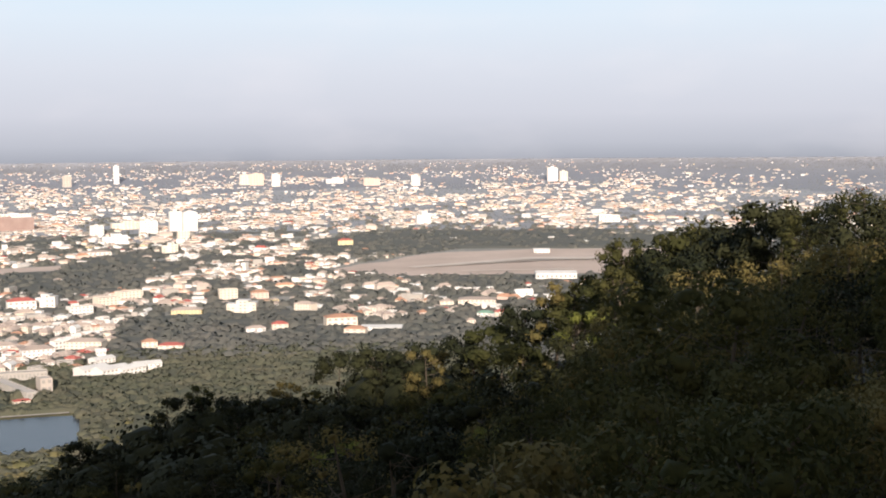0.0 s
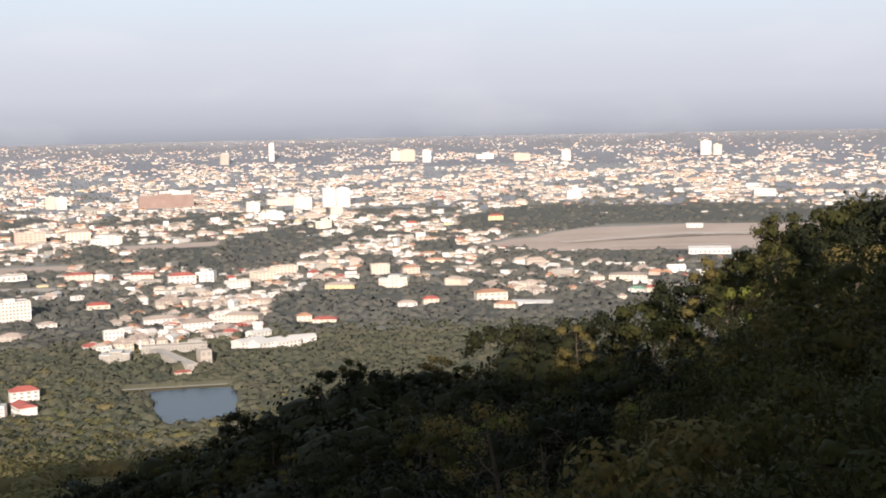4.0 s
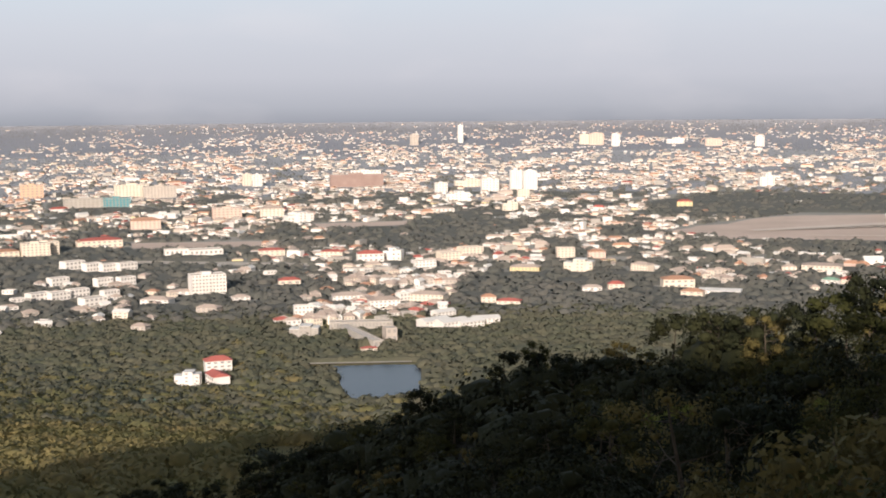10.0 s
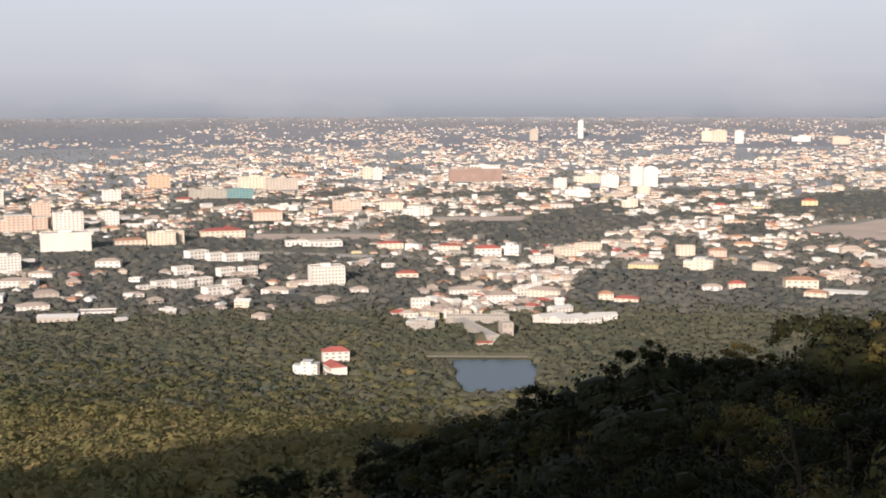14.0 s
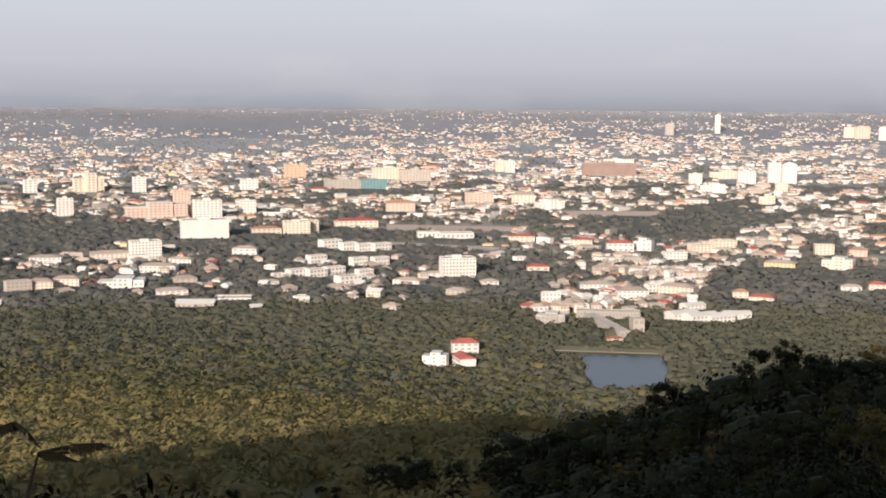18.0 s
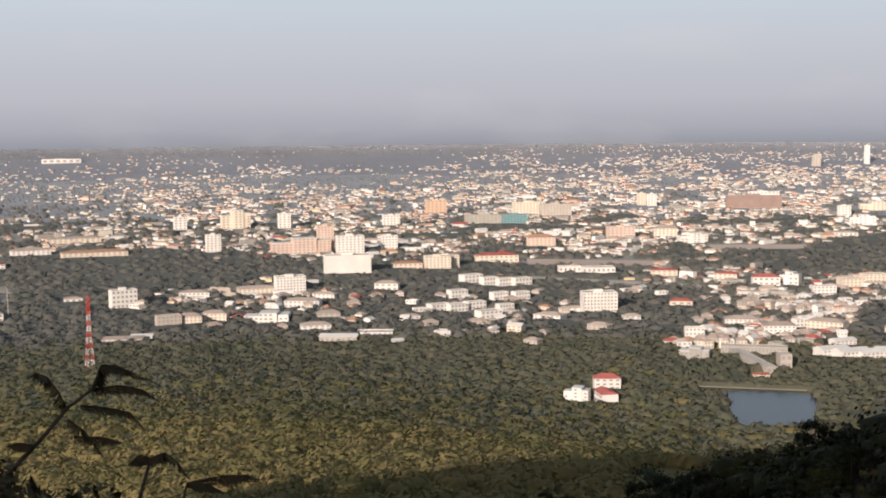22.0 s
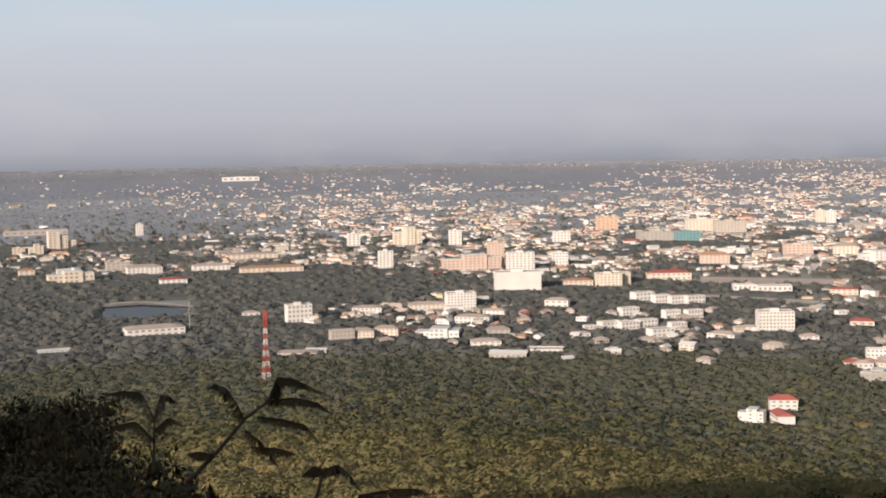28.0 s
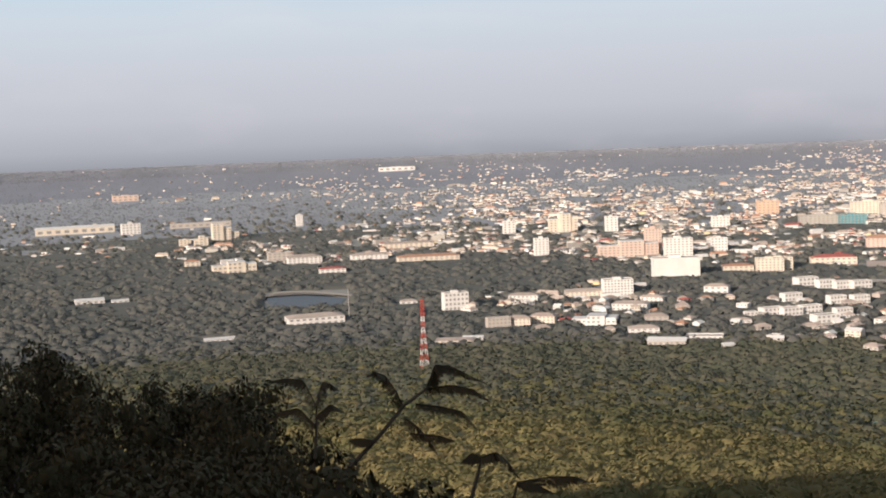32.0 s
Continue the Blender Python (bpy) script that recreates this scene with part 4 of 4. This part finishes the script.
def leafage(name, centres, radii, leaves, size, material, rng):
    """A crown of rounded lobes: a rough core in each, and leaves as bent quads over it, shaded with the lobe."""
    c, s = np.asarray(centres, float), np.asarray(radii, float)
    m = len(c)
    ico, tri = ICO, TRI
    core = c[:, None] + ico[None] * rng.uniform(0.42, 0.62, (m, 12, 1)) * (0.62 if size < 0.12 else 1.0) * s[:, None, None] * np.array([1, 1, 0.75])
    d = rng.normal(size=(m, leaves, 3))
    d[..., 2] += 0.15
    d /= np.linalg.norm(d, axis=2, keepdims=True)
    p = (c[:, None] + d * s[:, None, None] * rng.uniform(0.35, 1.2, (m, leaves, 1)) ** 0.5 * np.array([1, 1, 0.78])).reshape(-1, 3)
    d = d.reshape(-1, 3)
    a = np.cross(d, rng.normal(size=d.shape)) + 0.5 * rng.normal(size=d.shape) * 0.5
    a[:, 2] -= 0.3
    a /= np.linalg.norm(a, axis=1, keepdims=True)
    b = np.cross(d + 0.45 * rng.normal(size=d.shape), a)
    b /= np.linalg.norm(b, axis=1, keepdims=True)
    nor = d + 0.2 * rng.normal(size=d.shape) + np.array([0, 0, 0.15])
    b *= np.where((np.cross(a, b) * nor).sum(1, keepdims=True) < 0, -1, 1)
    k = size * rng.uniform(0.6, 1.4, (len(p), 1))
    q = np.stack([p - a * k, p - b * k * 0.5, p + a * k, p + b * k * 0.5], 1).reshape(-1, 3)
    cv = core.reshape(-1, 3)
    cf = (tri[None] + 12 * np.arange(m)[:, None, None]).reshape(-1, 3)
    me = bpy.data.meshes.new(name)
    me.from_pydata(cv.tolist() + q.tolist(), [], cf.tolist() + (np.arange(len(q)).reshape(-1, 4) + len(cv)).tolist())
    me.materials.append(material)
    me.update()
    nor = np.concatenate([(core - c[:, None]).reshape(-1, 3), np.repeat(nor, 4, axis=0)])
    nor /= np.linalg.norm(nor, axis=1, keepdims=True)
    me.polygons.foreach_set("use_smooth", np.ones(len(me.polygons), bool))
    me.normals_split_custom_set_from_vertices(nor.tolist())
    return me


def tree(name, label, height, wide, lobes, leaves, leaf, material, seed, bare=0.0):
    """A tapered trunk, limbs and a crown of leafy lobes, at the origin."""
    rng = np.random.default_rng(seed)
    root = new(name)
    tagged(root, label, "tree")
    lean = rng.normal(0, 0.06, 2)
    stem = [(lean[0] * height * t + 0.12 * math.sin(5 * t + seed), lean[1] * height * t, height * 0.82 * t - 1.2 * (t == 0)) for t in np.linspace(0, 1, 7)]
    r0 = height * 0.018
    pieces = [tube(stem, [r0 * (1 - 0.8 * t) for t in np.linspace(0, 1, 7)], 6)]
    ends, radii = [], []
    for i in range(lobes):
        t = 1.0 if i == 0 else rng.uniform(0.30, 0.95)
        k = min(int(t * 6), 5)
        base = Vector(stem[k]).lerp(Vector(stem[k + 1]), t * 6 - k)
        turn = i * 2.4 + rng.normal(0, 0.4)
        r = wide * rng.uniform(0.24, 0.44) * (1 - 0.35 * bare)
        reach = 0 if i == 0 else (wide - r * 0.6) * (1.1 - 0.75 * abs(t - 0.55)) * rng.uniform(0.6, 1.0)
        tip = base + Vector((math.cos(turn) * reach, math.sin(turn) * reach, rng.uniform(0.1, 0.5) * reach))
        tip.z = min(tip.z, height - r * 0.85)
        mid = base.lerp(tip, 0.55) + Vector((0, 0, -0.08 * reach))
        if reach:
            pieces.append(tube([base, mid, tip], [r0 * 0.45 * (1.2 - t), r0 * 0.3 * (1.2 - t), 0.015], 3))
            e = mid + Vector(rng.normal(0, 0.3 * reach, 3))
            pieces.append(tube([mid, e], [0.025, 0.01], 3))
        ends.append(tuple(tip))
        radii.append(r)
    part("trunk", mesh("trunk", *joined(*pieces), BARK), root)
    part("crown", leafage("crown", ends, radii, leaves, leaf, material, rng), root)
    return root


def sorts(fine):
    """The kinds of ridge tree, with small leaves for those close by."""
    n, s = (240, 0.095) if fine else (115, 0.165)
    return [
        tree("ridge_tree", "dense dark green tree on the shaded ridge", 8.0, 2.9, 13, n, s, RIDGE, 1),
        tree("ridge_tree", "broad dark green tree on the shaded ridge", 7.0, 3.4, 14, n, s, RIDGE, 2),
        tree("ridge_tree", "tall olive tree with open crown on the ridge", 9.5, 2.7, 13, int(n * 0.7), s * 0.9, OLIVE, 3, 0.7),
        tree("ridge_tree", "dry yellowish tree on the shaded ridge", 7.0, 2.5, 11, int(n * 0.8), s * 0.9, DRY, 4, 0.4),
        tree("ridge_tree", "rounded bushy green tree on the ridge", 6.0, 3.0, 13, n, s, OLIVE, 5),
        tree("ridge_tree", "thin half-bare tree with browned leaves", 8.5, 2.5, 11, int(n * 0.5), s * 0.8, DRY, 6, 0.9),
        tree("ridge_tree", "yellow-green tree with sunlight put into its leaf colour", 7.0, 2.4, 11, int(n * 0.8), s * 0.8, YELLOW, 7, 0.6),
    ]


KINDS, FINE = sorts(False), sorts(True)


rng = np.random.default_rng(21)
TALL = (8.0, 7.0, 9.5, 7.0, 6.0, 8.5, 7.0)
stood = []


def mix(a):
    """Leaf tones darkened for shade on the middle of the ridge, more olive and dry trees toward its high end."""
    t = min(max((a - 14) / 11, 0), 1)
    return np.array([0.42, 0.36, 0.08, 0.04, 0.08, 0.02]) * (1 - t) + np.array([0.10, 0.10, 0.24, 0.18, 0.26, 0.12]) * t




def plant(a, q, k, s, drop):
    x, y, z = spot(a, q)
    room = 180 - q * math.tan(radians(skyline(a) + drop)) - z
    s = min(s, 1.12 * room / TALL[k])
    if s < 0.3:
        return
    stood.append((x, y))
    copy_thing((FINE if q < 75 else KINDS)[k], pose(x, y, z - 0.3, rng.normal(0, 3), rng.normal(0, 3), rng.uniform(0, 360)) @ Matrix.Diagonal((s * rng.uniform(0.9, 1.15), s * rng.uniform(0.9, 1.15), s, 1)))


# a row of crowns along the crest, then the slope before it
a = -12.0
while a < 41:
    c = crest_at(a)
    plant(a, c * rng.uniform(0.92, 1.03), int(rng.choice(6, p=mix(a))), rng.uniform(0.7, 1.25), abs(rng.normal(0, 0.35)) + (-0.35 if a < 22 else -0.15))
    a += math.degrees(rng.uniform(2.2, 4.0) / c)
# the trees that stand above the rest: bearing, kind, size, how far below the top line
CREST_TREES = [(-8.5, 1, 1.2, 0.1), (-5.5, 0, 1.2, 0.0), (-3.0, 1, 1.2, 0.0), (-0.5, 4, 1.3, 0.0), (2.5, 0, 1.2, 0.0), (15.4, 1, 1.2, 0.05), (16.7, 1, 1.25, 0.0), (19.75, 0, 1.1, -0.15), (20.8, 4, 1.3, 0.1), (21.6, 0, 1.3, 0.0), (23.2, 3, 1.2, 0.3), (23.8, 3, 1.3, 0.0), (25.6, 2, 1.3, 0.2), (26.3, 2, 1.3, 0.1), (26.9, 2, 1.4, -0.1),
               (28.7, 1, 1.3, 0.75), (29.4, 4, 1.5, 0.3), (29.9, 0, 1.4, 0.15), (31.1, 1, 1.4, 0.6), (32.1, 0, 1.4, 0.4), (33.0, 0, 1.5, 0.0), (34.0, 2, 1.5, 0.0), (35.5, 0, 1.4, 0.1)]
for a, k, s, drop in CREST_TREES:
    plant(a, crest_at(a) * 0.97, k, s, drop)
# yellow-green trees down the slope: bearing, distance, size, how far below the top line
# they imitate crowns that catch the sun, by colour alone
for a, q, s, drop in ((13.6, 96, 1.1, 2.2), (14.8, 84, 0.7, 4.0), (20.4, 70, 0.9, 3.8), (24.6, 88, 1.0, 0.9), (30.5, 34, 0.6, 6.5)):
    plant(a, q, 6, s, drop)
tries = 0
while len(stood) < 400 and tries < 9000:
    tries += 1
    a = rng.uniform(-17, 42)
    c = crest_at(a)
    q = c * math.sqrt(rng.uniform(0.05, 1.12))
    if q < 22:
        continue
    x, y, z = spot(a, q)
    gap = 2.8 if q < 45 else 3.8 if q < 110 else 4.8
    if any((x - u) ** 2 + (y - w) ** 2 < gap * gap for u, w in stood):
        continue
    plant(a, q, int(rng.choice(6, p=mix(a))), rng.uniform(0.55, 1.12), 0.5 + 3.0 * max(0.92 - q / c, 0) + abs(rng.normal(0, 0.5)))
for ob in KINDS + FINE:
    for o in (*ob.children_recursive, ob):
        bpy.data.objects.remove(o)


# ---- what stands close by the lookout ----
def at(az, dep, r):
    a = radians(az)
    return Vector((r * math.sin(a), r * math.cos(a), 180 - r * math.tan(radians(dep))))


def frond(name, way, parent, length=0.14):
    """A feathered leaf: a rib along the way and pairs of drooping leaflets."""
    rib = []
    for i in range(len(way) - 1):
        for k in range(6):
            rib.append(way[i].lerp(way[i + 1], k / 6))
    rib.append(way[-1])
    smooth = [rib[0]] + [(rib[i - 1] + rib[i] * 2 + rib[i + 1]) / 4 for i in range(1, len(rib) - 1)] + [rib[-1]]
    v, f = tube(smooth, [0.010 * (1 - 0.8 * i / len(smooth)) for i in range(len(smooth))], 4)
    n = len(smooth)
    for i in range(1, n):
        t = i / n
        a = (smooth[min(i + 1, n - 1)] - smooth[i - 1]).normalized()
        side = a.cross(Vector((0, 0, 1))).normalized()
        for s in (-1, 1):
            for j in range(3):
                o = smooth[i - 1].lerp(smooth[i], j / 3)
                reach = length * math.sin(math.pi * min(0.25 + 0.75 * t, 0.97)) * random.uniform(0.75, 1.2)
                d = (side * s * 0.5 + a * 0.5 + Vector((0, 0, -0.9))).normalized() * reach
                w = a * 0.0065
                k = len(v)
                v += [tuple(o - w), tuple(o + w), tuple(o + d * 0.6 + w * 1.2), tuple(o + d), tuple(o + d * 0.6 - w * 1.2)]
                f.append((k, k + 1, k + 2, k + 3, k + 4))
    return part(name, mesh(name, v, f, FROND), parent)


def sapling(label, r, stem, fronds, foot):
    root = new("feathery_sapling")
    tagged(root, label, "sapling")
    way = [at(a, d, r) for a, d in stem]
    base = Vector((*spot(foot, r)[:2], spot(foot, r)[2] - 0.2))
    way = [base, base.lerp(way[0], 0.6)] + way
    part("stem", mesh("stem", *tube(way, list(np.linspace(0.042, 0.012, len(way))), 7), BARK), root)
    for f in fronds:
        frond("frond", [at(a, d, r + 0.15 * math.sin(7 * a)) for a, d in f], root)


sapling("leaning sapling with drooping feathery brown fronds", 15.0,
        [(-33.38, 15.03), (-32.9, 14.31), (-31.47, 12.97), (-30.3, 11.71), (-29.29, 11.04), (-28.95, 10.66)],
        [[(-29.29, 11.04), (-28.87, 9.97), (-27.77, 10.35), (-26.58, 10.94)],
         [(-29.1, 10.9), (-28.9, 10.1), (-28.3, 10.05), (-27.4, 10.5)],
         [(-29.29, 11.04), (-28.15, 10.93), (-27.15, 11.17), (-26.46, 11.73)],
         [(-30.41, 11.75), (-30.65, 11.1), (-31.1, 10.41), (-31.6, 10.19), (-31.96, 10.42)],
         [(-29.8, 11.68), (-28.69, 11.85), (-27.71, 12.1), (-27.09, 12.91)],
         [(-30.33, 12.25), (-29.74, 12.69), (-29.26, 13.29), (-28.9, 13.92)],
         [(-30.1, 12.97), (-28.87, 13.09), (-28.14, 13.34)],
         [(-31.83, 13.18), (-32.33, 13.05), (-32.84, 13.12)]], -33.9)
sapling("low sapling with arching feathery brown fronds", 14.0,
        [(-27.6, 16.2), (-27.2, 15.0), (-26.93, 14.11)],
        [[(-26.93, 14.11), (-26.31, 13.88), (-25.72, 14.39), (-25.24, 15.1)],
         [(-26.93, 14.11), (-27.4, 13.9), (-27.9, 14.3)]], -27.8)
sapling("low sapling with a long flat brown frond", 13.0,
        [(-25.9, 17.0), (-25.37, 15.22)],
        [[(-25.37, 15.22), (-23.87, 15.01), (-22.79, 15.02), (-22.17, 15.27)],
         [(-25.37, 15.22), (-24.6, 15.3), (-23.8, 15.7)]], -26.0)
sapling("slender sapling with spreading feathery brown fronds", 17.0,
        [(-34.5, 14.5), (-34.3, 13.0), (-34.22, 11.58)],
        [[(-34.22, 11.58), (-34.74, 10.4), (-35.53, 10.28), (-36.3, 10.38)],
         [(-34.22, 11.58), (-33.92, 10.52), (-33.55, 10.64), (-33.19, 10.95)],
         [(-34.3, 12.4), (-35.0, 11.6), (-35.8, 11.7), (-36.4, 12.1)],
         [(-34.25, 12.0), (-33.6, 11.5), (-33.0, 11.9)]], -34.6)

SHRUBS = [
    tree("shrub", "dark leafy shrub on the shaded slope", 5.0, 2.0, 20, 230, 0.055, DARKLEAF, 31, 0.6),
    tree("shrub", "tall dark bush with ragged top", 6.5, 1.9, 18, 210, 0.058, DARKLEAF, 32, 0.9),
    tree("shrub", "dark green bush with broad leaves", 3.2, 1.4, 14, 200, 0.052, DARKLEAF, 33, 0.4),
]
rng = np.random.default_rng(41)
for a, dep, q, k in [(-51, 7.6, 36, 1), (-49, 7.5, 34, 0), (-47.2, 7.1, 34, 1), (-46, 7.3, 36, 0), (-44.6, 8.4, 33, 0), (-43.2, 9.2, 34, 1), (-41.8, 9.8, 31, 0), (-40.2, 9.2, 35, 1),
                     (-39.2, 8.6, 36, 1), (-37.9, 8.7, 37, 1), (-38.6, 9.6, 30, 0), (-36.9, 10.8, 30, 0), (-35.4, 11.8, 27, 0), (-34.2, 14.2, 24, 0), (-29.42, 13.5, 17, 2),
                     (-31.2, 15.9, 18, 0), (-48, 10, 24, 0), (-45, 11, 24, 0), (-42, 12, 22, 1), (-39.5, 12, 22, 0), (-37, 13, 20, 0), (-35.6, 14.4, 18, 0), (-46.5, 13, 18, 2), (-43.5, 13.5, 17, 0),
                     (-40.5, 14, 17, 2), (-37.5, 14.5, 16, 0), (-36.0, 15.2, 15, 2), (-33.2, 15.9, 15, 0), (-30.6, 16.4, 14, 2), (-27.9, 17.0, 14, 2), (-25.0, 16.8, 15, 2), (-22.4, 17.0, 16, 2),
                     (-34.0, 14.4, 13, 0), (-32.4, 14.9, 12, 2), (-31.0, 14.6, 13, 0), (-29.6, 14.9, 12, 2), (-28.1, 14.8, 13, 0), (-26.6, 15.2, 12, 2), (-25.0, 15.4, 13, 0), (-23.5, 15.9, 13, 2)]:
    x, y, z = spot(a, q)
    tall = 180 - q * math.tan(radians(dep)) - z + 0.4
    s = tall / (5.0, 6.5, 3.2)[k]
    wide = min(max(s, 0.7), 1.1)
    if s < 0.25:
        continue
    copy_thing(SHRUBS[k], pose(x, y, z - 0.2, 0, 0, rng.uniform(0, 360)) @ Matrix.Diagonal((wide, wide, s, 1)))
bush = tree("shrub", "dark green leafy bush below feathery fronds", 7.6, 0.62, 14, 260, 0.034, BUSH, 61)
bush.matrix_basis = pose(*spot(-29.3, 17.0)) @ Matrix.Diagonal((1, 1, (180 - 17.0 * math.tan(radians(13.8)) - spot(-29.3, 17.0)[2]) / 7.3, 1))
# dry and olive tones stand in for sun on the near undergrowth
GROWTH = [
    tree("undergrowth", "low bush, sunlight put into its dry leaf colour", 2.6, 1.4, 13, 260, 0.055, DRY, 51, 0.3),
    tree("undergrowth", "low olive green bush on the slope", 2.8, 1.5, 14, 280, 0.050, OLIVE, 52),
]
taken = []
for _ in range(4000):
    a, q = rng.uniform(14, 44), rng.uniform(9, 30)
    x, y, z = spot(a, q)
    room = 180 - q * math.tan(radians(12.0 - (q - 9) * 0.12 - max(a - 22, 0) * 0.12)) - z
    if room < 0.8 or any((x - u) ** 2 + (y - w) ** 2 < 1.7 for u, w in taken) or len(taken) >= 44:
        continue
    taken.append((x, y))
    k = int(rng.uniform() < 0.4)
    s = min(room / 2.7, rng.uniform(0.7, 1.5))
    copy_thing(GROWTH[k], pose(x, y, z - 0.2, 0, 0, rng.uniform(0, 360)) @ Matrix.Diagonal((min(s, 1.2), min(s, 1.2), s, 1)))
for ob in SHRUBS + GROWTH:
    for o in (*ob.children_recursive, ob):
        bpy.data.objects.remove(o)


# ---- masts ----
def mast(az, r, top_dep, wide, narrow, count):
    x, y, z = spot(az, r)
    tall = 180 - r * math.tan(radians(top_dep)) - z
    root = new("radio_mast")
    root.matrix_basis = pose(x, y, z, 0, 0, -az + 20)
    tagged(root, "red and white steel lattice mast in the forest", "mast")
    for i in range(count):
        z0, z1 = tall * i / count, tall * (i + 1) / count
        w0, w1 = (wide + (narrow - wide) * min(q / (tall * 0.62), 1) for q in (z0, z1))
        red = i % 2 == 0 or i > count * 0.70
        paint = STEEL_RED if red else STEEL_WHITE
        c0 = [Vector((s * w0 / 2, t * w0 / 2, z0)) for s, t in ((-1, -1), (1, -1), (1, 1), (-1, 1))]
        c1 = [Vector((s * w1 / 2, t * w1 / 2, z1)) for s, t in ((-1, -1), (1, -1), (1, 1), (-1, 1))]
        for k in range(4):
            j = (k + 1) % 4
            part("leg", mesh("leg", *tube([c0[k], c1[k]], [0.07 + 0.03 * w0] * 2, 4), paint), root)
            part("brace", mesh("brace", *tube([c0[k], c1[j]], [0.06, 0.06], 4), paint), root)
            part("brace", mesh("brace", *tube([c0[j], c1[k]], [0.06, 0.06], 4), paint), root)
            part("rung", mesh("rung", *tube([c1[k], c1[j]], [0.11, 0.11], 4), paint), root)
    part("spike", mesh("spike", *tube([(0, 0, tall - 1), (0, 0, tall + 3)], [0.2, 0.08], 5), STEEL_RED), root)
    part("dish", mesh("dish", *tube([(0, -w1 / 2 - 0.6, tall * 0.1), (0, -w1 / 2 - 1.0, tall * 0.1)], [0.4, 1.0], 10), STEEL_WHITE), root)


mast(-29.34, 950, 7.15, 5.4, 2.0, 13)
x, y, z = spot(-32.59, 1300)
pole = new("steel_pole")
pole.matrix_basis = pose(x, y, z)
tagged(pole, "thin grey steel pole beside the pond hall", "pole")
part("shaft", mesh("shaft", *tube([(0, 0, -1), (0, 0, 15), (0, 0, 31)], [0.55, 0.45, 0.25], 8), STEEL), pole)
part("base_plate", mesh("base_plate", *box(-1, 1, -1, 1, -0.5, 0.3), STEEL), pole)


# ---- the town ----
TONES = [("white", "tan", 28), ("white", "white", 15), ("cream", "tan", 20), ("white", "flat", 14), ("cream", "orange", 10), ("white", "red", 4), ("tan", "tan", 14), ("pink", "orange", 8), ("yellow", "tan", 2), ("grey", "flat", 10)]
WEIGHT = np.array([w for _, _, w in TONES], float)
WEIGHT /= WEIGHT.sum()
heaps = {}


def heap(key, material, v, f, m):
    vs, fs = heaps.setdefault(key, ([], []))
    n = len(vs)
    vs += [tuple(m @ Vector(p)) for p in v]
    fs += [tuple(i + n for i in q) for q in f]


MODEL = []
rng = np.random.default_rng(11)
for wall, roof, _ in TONES:
    w, d, h = rng.uniform(8, 14), rng.uniform(7, 10), rng.uniform(5.0, 8.6)
    ob = building("house", f"{wall} rendered house with {roof if roof != 'flat' else 'grey flat'} roof among trees", 0, 300, w, d, h, 0, wall, "flat" if roof == "flat" else ("hip_" + roof if roof != "white" else "gable"), 2, 3, group="houses of the town")
    MODEL.append(ob)
homes = []
for d0, d1, per in ((0.9, 2.0, 150), (2.0, 4.0, 125), (4.0, 6.0, 62), (6.0, 9.8, 36)):
    for _ in range(int((d1 - d0) * 92 * per)):
        a, dep = rng.uniform(-54, 38), rng.uniform(d0, d1)
        if density(a, dep) < rng.uniform(0, 1):
            continue
        q = distance(dep)
        if blocked(a, q, 25, 20) or open_ground(a, q):
            continue
        k = int(rng.choice(len(TONES), p=WEIGHT))
        if rng.uniform() < min(max((4.6 - dep) / 3.5, 0), 0.62):  # duller walls farther off: haze put into the choice of tones
            k = int(rng.choice([0, 2, 6, 7, 9]))
        homes.append((a, q, k, dep))
homes.sort(key=lambda t: -t[3])
used = 0
for a, q, k, dep in homes:
    x, y, z = spot(a, q)
    turn = -a + rng.choice([8, -30, 25, 60]) + rng.normal(0, 6)
    if used < 290:
        copy_thing(MODEL[k], pose(x, y, z, 0, 0, turn))
        used += 1
        continue
    s = shrink(q)
    big = rng.uniform() < 0.13
    w, d, h = rng.uniform(5.5, 14) * s, rng.uniform(5, 8.5) * s, rng.uniform(2.6, 5.8) * s
    if big:
        w, h = w * rng.uniform(1.3, 2.6), h * rng.uniform(0.9, 2.0)
    m = pose(x, y, z, 0, 0, turn)
    wall, roof, _ = TONES[k]
    base = h if roof == "flat" else h * 0.62
    v, f = box(-w / 2, w / 2, -d / 2, d / 2, -3, base)
    heap(("wall", wall), WALL[wall], v, f[1:], m)
    if roof != "flat":
        v, f = roof_mesh("gable" if roof == "white" else "hip", w, d, h - base)
        heap(("roof", roof), ROOF[roof], v, f[:4], m @ pose(0, 0, base))
for (what, tone), (v, f) in heaps.items():
    mat = WALL[tone] if what == "wall" else ROOF[tone]
    tagged(new(f"{tone}_town_{what}s", mesh("town", v, f, mat)), f"{tone} {what}s of the dense low town far off", "town", kind="stuff")
for ob in MODEL:
    for o in (*ob.children_recursive, ob):
        bpy.data.objects.remove(o)
